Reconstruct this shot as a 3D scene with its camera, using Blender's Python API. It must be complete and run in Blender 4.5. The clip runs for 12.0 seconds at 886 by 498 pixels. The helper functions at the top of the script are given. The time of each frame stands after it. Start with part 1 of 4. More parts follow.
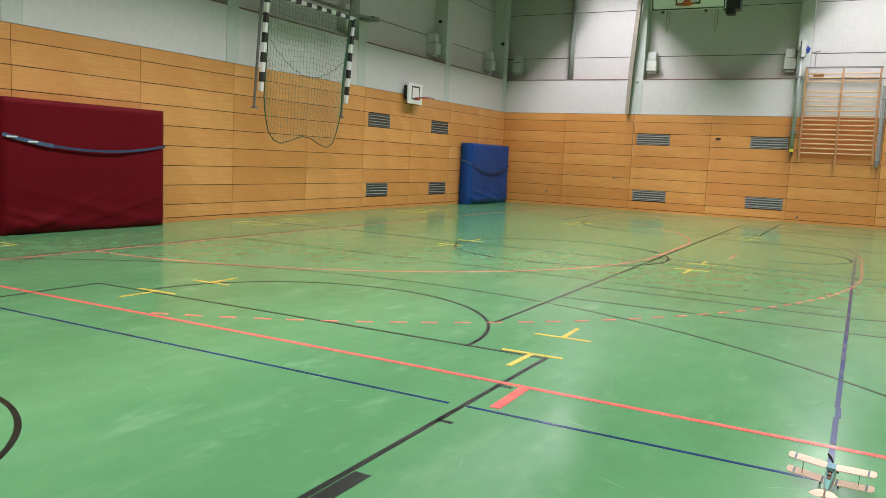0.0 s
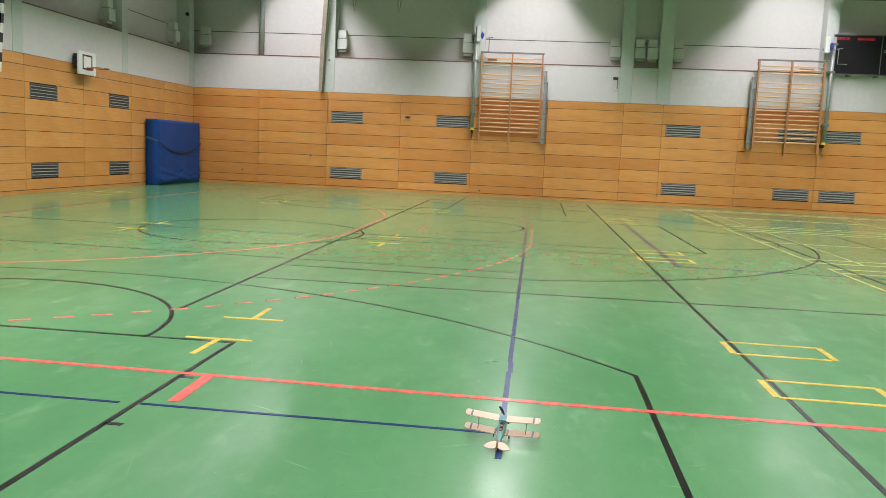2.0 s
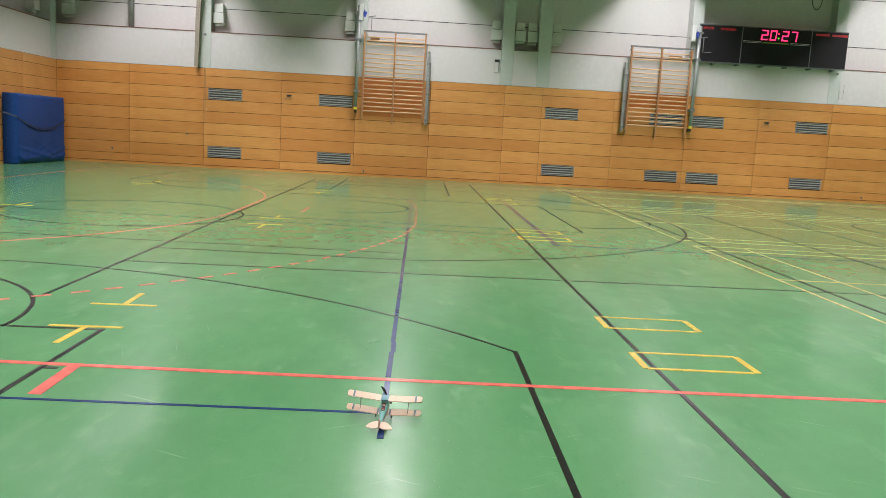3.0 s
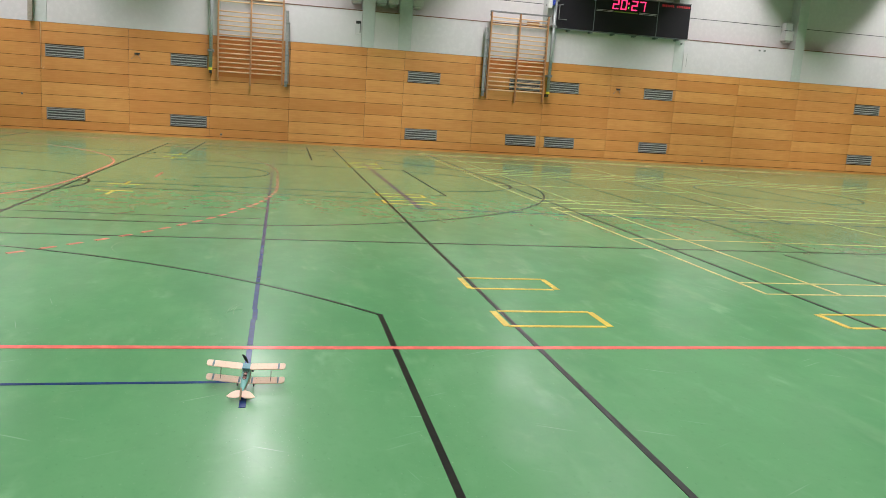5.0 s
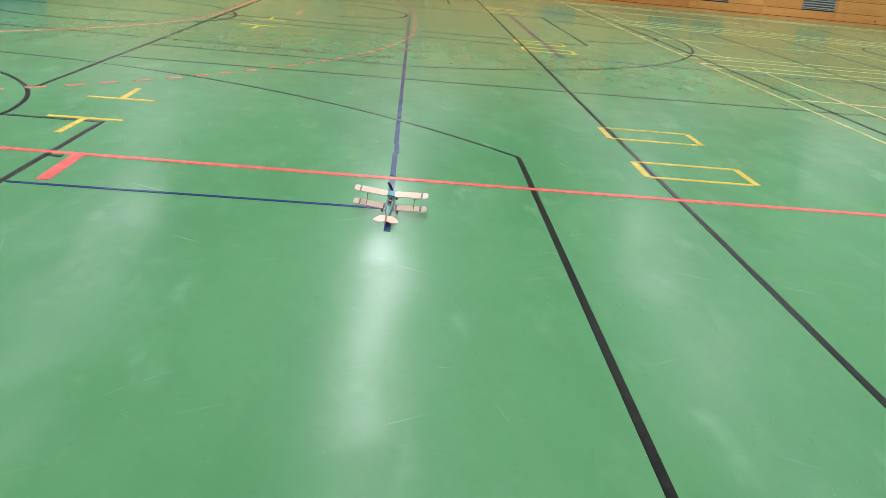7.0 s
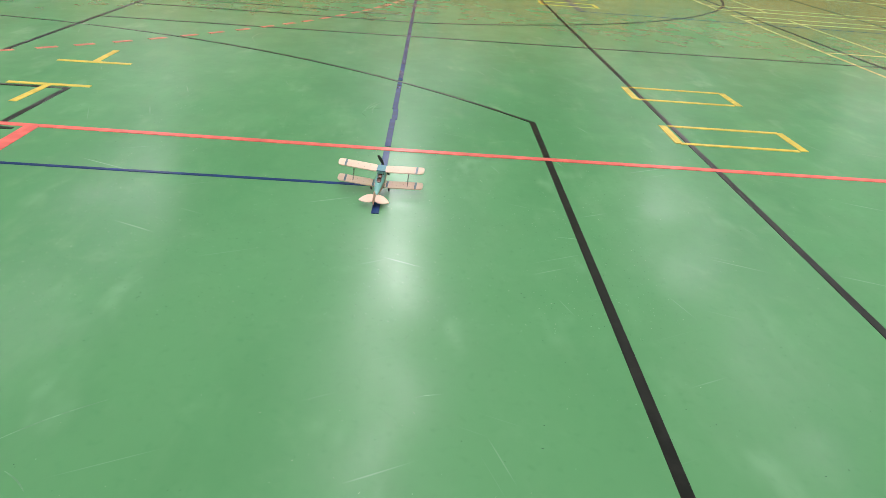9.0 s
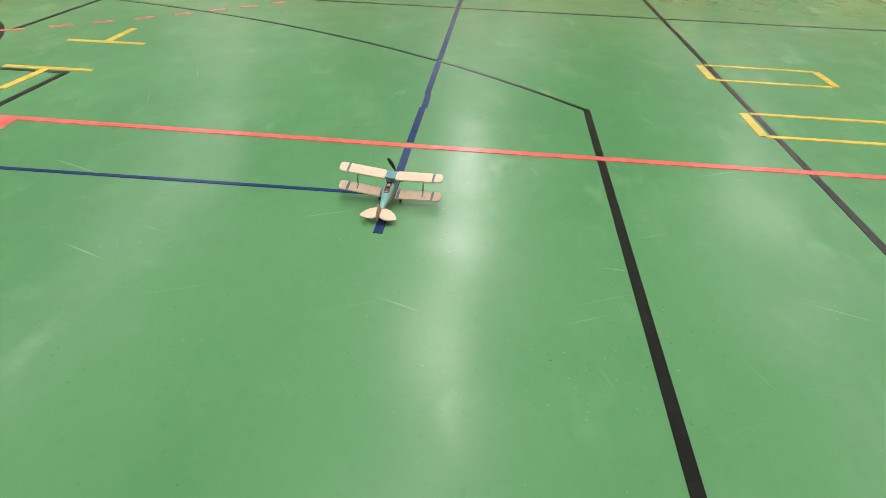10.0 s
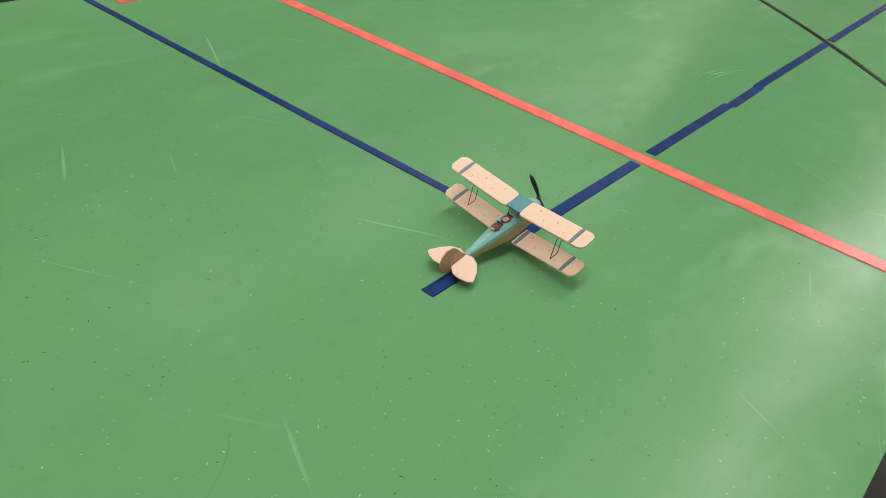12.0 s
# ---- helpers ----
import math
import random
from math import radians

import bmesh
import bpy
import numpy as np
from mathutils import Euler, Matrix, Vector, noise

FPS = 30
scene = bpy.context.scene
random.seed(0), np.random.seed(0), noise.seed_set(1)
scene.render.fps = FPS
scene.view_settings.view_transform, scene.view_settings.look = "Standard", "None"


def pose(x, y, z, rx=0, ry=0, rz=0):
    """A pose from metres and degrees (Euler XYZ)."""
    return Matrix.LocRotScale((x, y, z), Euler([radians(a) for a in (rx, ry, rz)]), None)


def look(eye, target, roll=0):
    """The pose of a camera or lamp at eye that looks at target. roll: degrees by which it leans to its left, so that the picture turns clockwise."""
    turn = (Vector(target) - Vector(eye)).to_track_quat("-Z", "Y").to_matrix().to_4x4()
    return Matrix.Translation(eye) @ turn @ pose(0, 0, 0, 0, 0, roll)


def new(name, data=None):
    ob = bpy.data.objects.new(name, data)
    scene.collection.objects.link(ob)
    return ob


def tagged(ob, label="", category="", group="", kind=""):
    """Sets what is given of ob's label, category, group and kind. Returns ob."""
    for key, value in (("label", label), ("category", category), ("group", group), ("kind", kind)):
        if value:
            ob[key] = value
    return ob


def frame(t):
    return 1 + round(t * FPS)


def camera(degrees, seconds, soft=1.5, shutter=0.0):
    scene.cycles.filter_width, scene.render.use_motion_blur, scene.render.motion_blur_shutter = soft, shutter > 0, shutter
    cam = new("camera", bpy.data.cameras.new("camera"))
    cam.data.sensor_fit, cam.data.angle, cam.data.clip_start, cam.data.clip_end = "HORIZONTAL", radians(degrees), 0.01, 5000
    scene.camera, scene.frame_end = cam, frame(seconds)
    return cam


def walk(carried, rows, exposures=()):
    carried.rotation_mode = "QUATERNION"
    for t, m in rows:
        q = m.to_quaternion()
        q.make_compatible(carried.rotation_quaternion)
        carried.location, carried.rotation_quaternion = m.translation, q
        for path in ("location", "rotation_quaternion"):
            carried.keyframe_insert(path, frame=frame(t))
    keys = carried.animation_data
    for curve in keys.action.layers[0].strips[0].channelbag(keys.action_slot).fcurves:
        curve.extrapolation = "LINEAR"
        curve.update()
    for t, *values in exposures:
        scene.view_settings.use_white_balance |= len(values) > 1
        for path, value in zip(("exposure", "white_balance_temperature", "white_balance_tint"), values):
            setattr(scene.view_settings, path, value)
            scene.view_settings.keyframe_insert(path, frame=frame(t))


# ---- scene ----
cam = camera(59.1, 12.0, 0.8)
PATH = [
    (0, (0.016, -4.738, 1.486), (-0.917, -2.984, 1.254), 2.7),
    (0.5, (0.03, -4.698, 1.479), (-0.809, -2.897, 1.256), 2.4),
    (1, (0.036, -4.632, 1.464), (-0.66, -2.77, 1.244), 2.3),
    (1.5, (0.06, -4.59, 1.462), (-0.407, -2.66, 1.226), 2.2),
    (2, (0.095, -4.521, 1.447), (-0.127, -2.549, 1.197), 2.6),
    (2.5, (0.113, -4.5, 1.442), (0.053, -2.519, 1.174), 2.9),
    (3, (0.12, -4.505, 1.442), (0.192, -2.526, 1.158), 3.2),
    (3.5, (0.157, -4.468, 1.43), (0.407, -2.506, 1.131), 3.5),
    (3.7, (0.175, -4.45, 1.422), (0.488, -2.498, 1.121), 3.6),
    (5.3, (0.138, -4.52, 1.429), (0.554, -2.605, 1.032), 3.9),
    (5.5, (0.147, -4.539, 1.419), (0.509, -2.629, 0.949), 4.2),
    (6, (0.114, -4.536, 1.365), (0.352, -2.654, 0.733), 5.1),
    (6.5, (0.072, -4.535, 1.354), (0.234, -2.667, 0.66), 5.3),
    (7, (0.05, -4.526, 1.333), (0.17, -2.667, 0.606), 5.4),
    (7.2, (0.021, -4.558, 1.36), (0.141, -2.703, 0.621), 5.8),
    (8.8, (0.179, -4.086, 1.255), (0.261, -2.257, 0.451), 4.3),
    (9, (0.174, -3.97, 1.223), (0.247, -2.147, 0.403), 4.4),
    (9.5, (0.243, -3.648, 1.201), (0.272, -1.84, 0.347), 3.6),
    (10, (0.359, -3.316, 1.157), (0.259, -1.531, 0.259), 2.8),
    (10.5, (0.458, -3.02, 1.103), (0.246, -1.307, 0.091), 4.6),
    (11, (0.543, -2.651, 1.058), (0.078, -1.015, 0.006), 5.5),
    (11.5, (0.675, -2.297, 1.026), (-0.057, -0.767, -0.035), 7.0),
    (12, (0.748, -1.93, 0.974), (-0.22, -0.599, -0.163), 7.9),
]
EXPOSURES = [(0, 0.1, 6250, 9.5), (1.2, 0.12, 6270, 9.5), (2.5, 0.0, 6350, 10.5), (5.5, -0.05, 6250, 10.5), (6.0, 0.0, 5960, 9), (7.0, 0.0, 5900, 9), (9.0, 0.0, 6220, 9.5), (10.5, -0.08, 6700, 9.4), (12, -0.16, 6750, 9.1)]
walk(cam, [(t, look(eye, target, roll)) for t, eye, target, roll in PATH], EXPOSURES)

# ---- light: rows of fluorescent fittings across the hall, seven fittings in a row ----
LAMP_Z = 7.75
LAMP_ROWS = (-7.9, -0.3, 7.75, 15.6, 23.2, 30.8)
FITTINGS = (-4.6, -0.5, 3.6, 7.7, 11.6, 15.4, 19.1)
FITTING_L, FITTING_W = 2.8, 0.58
world = bpy.data.worlds.new("night")
world.use_nodes = True
world.node_tree.nodes["Background"].inputs[0].default_value = (0.02, 0.022, 0.025, 1)
world.node_tree.nodes["Background"].inputs[1].default_value = 0.2
scene.world = world
for row_x in LAMP_ROWS:
    for lamp_y in FITTINGS:
        data = bpy.data.lights.new("fitting_light", "AREA")
        data.shape, data.size, data.size_y = "RECTANGLE", FITTING_W, FITTING_L
        data.energy, data.color, data.spread = 235, (1.0, 0.945, 0.955), radians(175)
        lamp = new("fitting_light", data)
        lamp.matrix_world = pose(row_x, lamp_y, LAMP_Z - 0.03)

# ---- plan ----
LEFT, FAR, NEAR, RIGHT = -11.735, 21.67, -7.2, 34.0
WOOD_TOP, LEDGE, TOP = 3.23, 4.36, 8.4
RECESS = 0.45


# ---- materials ----
def material(name, rough=0.5, metal=0.0):
    m = bpy.data.materials.new(name)
    m.use_nodes = True
    b = m.node_tree.nodes["Principled BSDF"]
    b.inputs["Roughness"].default_value, b.inputs["Metallic"].default_value = rough, metal
    return m, m.node_tree.nodes, m.node_tree.links, b


def mixed(nodes, links, fac, a, b):
    """A colour mix node; fac is a socket, a and b are colours or sockets."""
    n = nodes.new("ShaderNodeMix")
    n.data_type = "RGBA"
    links.new(fac, n.inputs[0])
    for at, c in ((6, a), (7, b)):
        if isinstance(c, tuple):
            n.inputs[at].default_value = (*c, 1)
        else:
            links.new(c, n.inputs[at])
    return n.outputs[2]


def ramp(nodes, links, socket, lo, hi):
    n = nodes.new("ShaderNodeMapRange")
    n.interpolation_type = "SMOOTHERSTEP"
    n.inputs[1].default_value, n.inputs[2].default_value = lo, hi
    links.new(socket, n.inputs[0])
    return n.outputs[0]


def noise_of(nodes, links, scale, detail=4.0, stretch=(1, 1, 1), rough=0.55):
    coord, mapping, n = nodes.new("ShaderNodeTexCoord"), nodes.new("ShaderNodeMapping"), nodes.new("ShaderNodeTexNoise")
    mapping.inputs["Scale"].default_value = stretch
    n.inputs["Scale"].default_value, n.inputs["Detail"].default_value, n.inputs["Roughness"].default_value = scale, detail, rough
    links.new(coord.outputs["Object"], mapping.inputs[0])
    links.new(mapping.outputs[0], n.inputs["Vector"])
    return n.outputs["Fac"]


def bumped(nodes, links, b, height, strength, distance=0.01):
    n = nodes.new("ShaderNodeBump")
    n.inputs["Strength"].default_value, n.inputs["Distance"].default_value = strength, distance
    links.new(height, n.inputs["Height"])
    links.new(n.outputs[0], b.inputs["Normal"])


def plain(name, color, rough=0.5, metal=0.0, wear=0.12, scale=6.0, bump=0.0, shine=0.5):
    """A painted, moulded or coated surface with soft stains at two scales."""
    m, nodes, links, b = material(name, rough, metal)
    b.inputs["Specular IOR Level"].default_value = shine
    dark = tuple(c * (1 - wear) for c in color)
    light = tuple(min(1.0, c * (1 + wear)) for c in color)
    big = mixed(nodes, links, ramp(nodes, links, noise_of(nodes, links, scale * 0.2, 3), 0.35, 0.65), dark, color)
    col = mixed(nodes, links, ramp(nodes, links, noise_of(nodes, links, scale * 4, 5), 0.4, 0.7), big, light)
    links.new(col, b.inputs["Base Color"])
    if bump:
        bumped(nodes, links, b, noise_of(nodes, links, scale * 12, 4), bump)
    return m


def line_paint(name, color, wear):
    """Floor paint under the same worn polish as the floor."""
    m = plain(name, color, 0.3, wear=wear, scale=3)
    worn_polish(m.node_tree.nodes, m.node_tree.links, m.node_tree.nodes["Principled BSDF"])
    return m


def glowing(name, color, strength):
    m, nodes, links, b = material(name, 0.4)
    b.inputs["Base Color"].default_value = (*color, 1)
    b.inputs["Emission Color"].default_value = (*color, 1)
    b.inputs["Emission Strength"].default_value = strength
    return m


FLOOR_ROUGH = (0.21, 0.268)


def worn_polish(nodes, links, b):
    """Uneven floor polish: dull where one looks down on it, glossier at a grazing view."""
    b.inputs["Coat Weight"].default_value, b.inputs["Coat Roughness"].default_value = 0.10, 0.42
    weight = nodes.new("ShaderNodeLayerWeight")
    weight.inputs[0].default_value = 0.5
    gloss, sheen, boost = nodes.new("ShaderNodeMapRange"), nodes.new("ShaderNodeMapRange"), nodes.new("ShaderNodeMapRange")
    gloss.inputs[3].default_value, gloss.inputs[4].default_value = FLOOR_ROUGH
    links.new(noise_of(nodes, links, 1.4, 4, (1, 0.7, 1), 0.6), gloss.inputs[0])
    sheen.inputs[1].default_value, sheen.inputs[2].default_value = 0.6, 0.93
    sheen.inputs[3].default_value, sheen.inputs[4].default_value = 0.0, -0.10
    links.new(weight.outputs["Facing"], sheen.inputs[0])
    rough = nodes.new("ShaderNodeMath")
    links.new(gloss.outputs[0], rough.inputs[0])
    links.new(sheen.outputs[0], rough.inputs[1])
    links.new(rough.outputs[0], b.inputs["Roughness"])
    polish = nodes.new("ShaderNodeMapRange")
    polish.interpolation_type = "SMOOTHERSTEP"
    polish.inputs[1].default_value, polish.inputs[2].default_value = 0.38, 0.66
    polish.inputs[3].default_value, polish.inputs[4].default_value = 0.032, 0.094
    links.new(noise_of(nodes, links, 3.3, 5, (1, 0.8, 1), 0.62), polish.inputs[0])
    boost.inputs[1].default_value, boost.inputs[2].default_value = 0.74, 0.93
    boost.inputs[3].default_value, boost.inputs[4].default_value = 1.0, 3.2
    links.new(weight.outputs["Facing"], boost.inputs[0])
    shine = nodes.new("ShaderNodeMath")
    shine.operation = "MULTIPLY"
    links.new(polish.outputs[0], shine.inputs[0])
    links.new(boost.outputs[0], shine.inputs[1])
    links.new(shine.outputs[0], b.inputs["Specular IOR Level"])


def floor_material():
    m, nodes, links, b = material("green_sports_floor", 0.3)
    patch = ramp(nodes, links, noise_of(nodes, links, 0.5, 6, (1.2, 0.5, 1), 0.6), 0.36, 0.66)
    cloud = ramp(nodes, links, noise_of(nodes, links, 2.2, 5, (1.3, 0.4, 1), 0.6), 0.48, 0.78)
    scuff = ramp(nodes, links, noise_of(nodes, links, 3.5, 3, (1, 0.4, 1), 0.6), 0.56, 0.82)
    col = mixed(nodes, links, patch, (0.093, 0.269, 0.111), (0.119, 0.310, 0.134))
    col = mixed(nodes, links, cloud, col, (0.138, 0.322, 0.149))
    col = mixed(nodes, links, scuff, col, (0.177, 0.377, 0.190))
    mottle = ramp(nodes, links, noise_of(nodes, links, 30, 1, (1, 0.8, 1), 0.6), 0.46, 1.35)
    col = mixed(nodes, links, mottle, col, (0.077, 0.242, 0.096))
    pale = ramp(nodes, links, noise_of(nodes, links, 5, 4, (1, 0.9, 1), 0.6), 0.50, 1.05)
    col = mixed(nodes, links, pale, col, (0.165, 0.36, 0.175))
    coord = nodes.new("ShaderNodeTexCoord")
    # short pale scratches in three directions
    for turn in (0.5, 1.9, 2.7):
        mapping, n = nodes.new("ShaderNodeMapping"), nodes.new("ShaderNodeTexNoise")
        mapping.vector_type = "TEXTURE"
        mapping.inputs["Rotation"].default_value = (0, 0, turn)
        mapping.inputs["Location"].default_value = (turn * 3, turn * 5, 0)
        mapping.inputs["Scale"].default_value = (0.55, 0.022, 1)
        n.inputs["Scale"].default_value, n.inputs["Detail"].default_value = 1.0, 1.0
        links.new(coord.outputs["Object"], mapping.inputs[0])
        links.new(mapping.outputs[0], n.inputs["Vector"])
        col = mixed(nodes, links, ramp(nodes, links, n.outputs["Fac"], 0.74, 0.84), col, (0.19, 0.37, 0.21))
    links.new(col, b.inputs["Base Color"])
    worn_polish(nodes, links, b)
    bumped(nodes, links, b, noise_of(nodes, links, 2.5, 1), 0.01, 0.012)
    return m


def wood_material(name, light, dark, rough=0.45, along="X"):
    """Veneered boards: a tone of its own for each board, and fine grain along it."""
    m, nodes, links, b = material(name, rough)
    info = nodes.new("ShaderNodeObjectInfo")
    stretch = (0.5, 6, 14) if along == "X" else (6, 0.5, 14)
    grain = noise_of(nodes, links, 3.0, 7, stretch)
    shift = nodes.new("ShaderNodeMath")
    shift.operation = "MULTIPLY_ADD"
    shift.inputs[1].default_value, shift.inputs[2].default_value = 0.30, 0.07
    links.new(info.outputs["Random"], shift.inputs[0])
    both = nodes.new("ShaderNodeMath")
    both.operation = "MULTIPLY_ADD"
    both.inputs[1].default_value = 0.6
    links.new(grain, both.inputs[0])
    blot = nodes.new("ShaderNodeMath")
    blot.operation = "MULTIPLY_ADD"
    blot.inputs[1].default_value = 0.7
    links.new(noise_of(nodes, links, 1.3, 5, (1, 0.2, 1.2) if along == "X" else (0.2, 1, 1.2)), blot.inputs[0])
    links.new(shift.outputs[0], blot.inputs[2])
    links.new(blot.outputs[0], both.inputs[2])
    links.new(mixed(nodes, links, ramp(nodes, links, both.outputs[0], 0.30, 1.25), light, dark), b.inputs["Base Color"])
    bumped(nodes, links, b, grain, 0.06, 0.004)
    return m


FLOOR = floor_material()
BOARD_X = wood_material("honey_veneer", (0.75, 0.375, 0.108), (0.56, 0.22, 0.048), along="X")
BOARD_Y = wood_material("honey_veneer_cross", (0.77, 0.395, 0.13), (0.59, 0.255, 0.066), along="Y")
BOARD_DARK = wood_material("darker_veneer", (0.58, 0.20, 0.035), (0.46, 0.135, 0.018), along="X")
RUNG = wood_material("ash_rung", (0.86, 0.62, 0.40), (0.72, 0.47, 0.26))
UPRIGHT = wood_material("brown_upright", (0.52, 0.27, 0.12), (0.40, 0.19, 0.08))
GREY_POST = plain("grey_post_paint", (0.27, 0.275, 0.265), 0.5, wear=0.15)
GREY_TIMBER = plain("greyed_timber", (0.30, 0.26, 0.21), 0.7, wear=0.2)
BACKING = plain("dark_joint", (0.06, 0.026, 0.010), 0.9)
COLUMN = plain("mint_column", (0.53, 0.56, 0.535), 0.6, wear=0.04, scale=2.0, bump=0.03)
PALE = plain("pale_plaster", (0.635, 0.605, 0.61), 0.6, wear=0.03, scale=2.0, bump=0.03)
CONCRETE = plain("white_panel_wall", (0.60, 0.575, 0.57), 0.7, wear=0.03, scale=2.0, bump=0.03)
LEDGE_TRIM = plain("brown_ledge", (0.20, 0.10, 0.07), 0.6)
UNSEEN_WALL = plain("unseen_wall", (0.46, 0.25, 0.10), 0.6, wear=0.1, scale=2.0)
SEAM = plain("dark_seam", (0.06, 0.06, 0.06), 0.8)
CEILING = plain("ceiling_panels", (0.28, 0.26, 0.24), 0.8)
BOX_WHITE = plain("off_white_casing", (0.63, 0.63, 0.61), 0.5, wear=0.05)
BLACK_LINE = plain("black_line", (0.013, 0.014, 0.011), 0.30, wear=0.3, scale=3, shine=0.12)
RED_LINE = line_paint("red_line", (0.78, 0.16, 0.135), 0.16)
BLUE_LINE = line_paint("blue_line", (0.012, 0.036, 0.14), 0.25)
YELLOW_LINE = line_paint("yellow_line", (0.72, 0.54, 0.10), 0.16)
# far lines: the pale veil of grazing reflection is mixed into the colour
VEILED_RED = line_paint("veiled_red_line", (0.70, 0.24, 0.17), 0.2)
VEILED_YELLOW = line_paint("veiled_yellow_line", (0.68, 0.60, 0.24), 0.2)
RED_VINYL = plain("wine_red_vinyl", (0.125, 0.0025, 0.007), 0.6, wear=0.08, scale=3, bump=0.04, shine=0.1)
BLUE_VINYL = plain("blue_vinyl", (0.006, 0.054, 0.235), 0.5, wear=0.12, scale=3, bump=0.12, shine=0.25)
STRAP_BLUE = plain("blue_strap", (0.02, 0.05, 0.12), 0.7)
STRAP_LIGHT = plain("grey_strap", (0.05, 0.10, 0.19), 0.7)
STRAP_DARK = plain("dark_strap", (0.012, 0.035, 0.12), 0.7)
STEEL = plain("galvanised_steel", (0.34, 0.355, 0.35), 0.45, 0.25, wear=0.2, scale=8)
DARK_STEEL = plain("grey_steel", (0.20, 0.205, 0.20), 0.45, 0.3)
GRILLE = plain("grey_grille", (0.17, 0.18, 0.19), 0.5, 0.2)
GRILLE_LIGHT = plain("light_slat", (0.55, 0.55, 0.545), 0.45, 0.2)
# vent back plates: the shade inside the vent is put into their colour
VENT_BACK = plain("vent_back_shade", (0.085, 0.085, 0.085), 0.7)
VENT_DARK = plain("vent_back_deep_shade", (0.06, 0.056, 0.052), 0.7)
VENT_FRAME = plain("vent_frame", (0.29, 0.28, 0.275), 0.5, 0.1)
VOID = plain("dark_void", (0.018, 0.018, 0.02), 0.8)
WHITE = plain("white_coat", (0.80, 0.80, 0.78), 0.4, wear=0.05)
BLACK = plain("black_coat", (0.02, 0.02, 0.022), 0.45)
RIM_RED = plain("rust_red_rim", (0.36, 0.06, 0.03), 0.5)
ORANGE = plain("orange_steel", (0.62, 0.10, 0.02), 0.4)
NET_GREEN = plain("green_cord", (0.14, 0.28, 0.19), 0.8)
NET_DARK = plain("dark_green_rope", (0.04, 0.11, 0.06), 0.8)
YELLOW_CAP = plain("yellow_cap", (0.75, 0.65, 0.05), 0.5)
BOARD_BLACK = plain("scoreboard_front", (0.014, 0.013, 0.016), 0.45, wear=0.1, shine=0.2)
LED_PINK = glowing("led_pink", (1.0, 0.035, 0.16), 1.9)
LED_RED = glowing("led_red", (0.5, 0.02, 0.03), 0.18)
LED_GREEN = glowing("led_green", (0.15, 0.9, 0.05), 1.4)


# ---- mesh helpers ----
def box(bm, x0, y0, z0, x1, y1, z1, bevel=0.0):
    made = bmesh.ops.create_cube(bm, size=1.0, matrix=Matrix.LocRotScale(((x0 + x1) / 2, (y0 + y1) / 2, (z0 + z1) / 2), None, (abs(x1 - x0), abs(y1 - y0), abs(z1 - z0))))
    if bevel:
        edges = list({e for v in made["verts"] for e in v.link_edges})
        bmesh.ops.bevel(bm, geom=edges, offset=bevel, segments=2, affect="EDGES", profile=0.5)
    return bm


def boxed(x0, y0, z0, x1, y1, z1, bevel=0.0):
    return box(bmesh.new(), x0, y0, z0, x1, y1, z1, bevel)


def tube(bm, points, radius, sides=8, closed=False):
    """A round bar along the points; radius may be one value for each point."""
    pts = [Vector(p) for p in points]
    n = len(pts)
    rings = []
    ref = None
    for i, p in enumerate(pts):
        a = pts[(i - 1) % n] if (i or closed) else p
        b = pts[(i + 1) % n] if (i < n - 1 or closed) else p
        d = (b - a).normalized()
        if ref is None:
            ref = d.orthogonal().normalized()
        ref = (ref - d * ref.dot(d)).normalized()
        side = d.cross(ref)
        r = radius[i] if isinstance(radius, (list, tuple)) else radius
        rings.append([bm.verts.new(p + (ref * math.cos(k * math.tau / sides) + side * math.sin(k * math.tau / sides)) * r) for k in range(sides)])
    for i in range(n if closed else n - 1):
        a, b = rings[i], rings[(i + 1) % n]
        for k in range(sides):
            bm.faces.new((a[k], a[(k + 1) % sides], b[(k + 1) % sides], b[k]))
    if not closed:
        bm.faces.new(rings[0][::-1])
        bm.faces.new(rings[-1])
    return bm


def piped(points, radius, sides=8, closed=False):
    return tube(bmesh.new(), points, radius, sides, closed)


def prism(bm, outline, low, high):
    """An upright slab over a plan outline (counter-clockwise)."""
    a = [bm.verts.new((x, y, low)) for x, y in outline]
    b = [bm.verts.new((x, y, high)) for x, y in outline]
    n = len(outline)
    bm.faces.new(a[::-1])
    bm.faces.new(b)
    for i in range(n):
        bm.faces.new((a[i], a[(i + 1) % n], b[(i + 1) % n], b[i]))
    return bm


def finish(name, bm, mat, smooth=False):
    bmesh.ops.recalc_face_normals(bm, faces=bm.faces[:])
    data = bpy.data.meshes.new(name)
    bm.to_mesh(data)
    bm.free()
    data.materials.append(mat)
    if smooth:
        for p in data.polygons:
            p.use_smooth = True
    return data


def thing(name, bm, mat, label, category, kind="", group="", smooth=False):
    return tagged(new(name, finish(name, bm, mat, smooth)), label, category, group, kind)


def base(name, place, label, category, group="", kind=""):
    ob = tagged(new(name), label, category, group, kind)
    ob.matrix_world = place
    return ob


def part(name, bm, mat, parent, label="", smooth=False):
    ob = new(name, finish(name, bm, mat, smooth))
    ob.parent = parent
    return tagged(ob, label) if label else ob


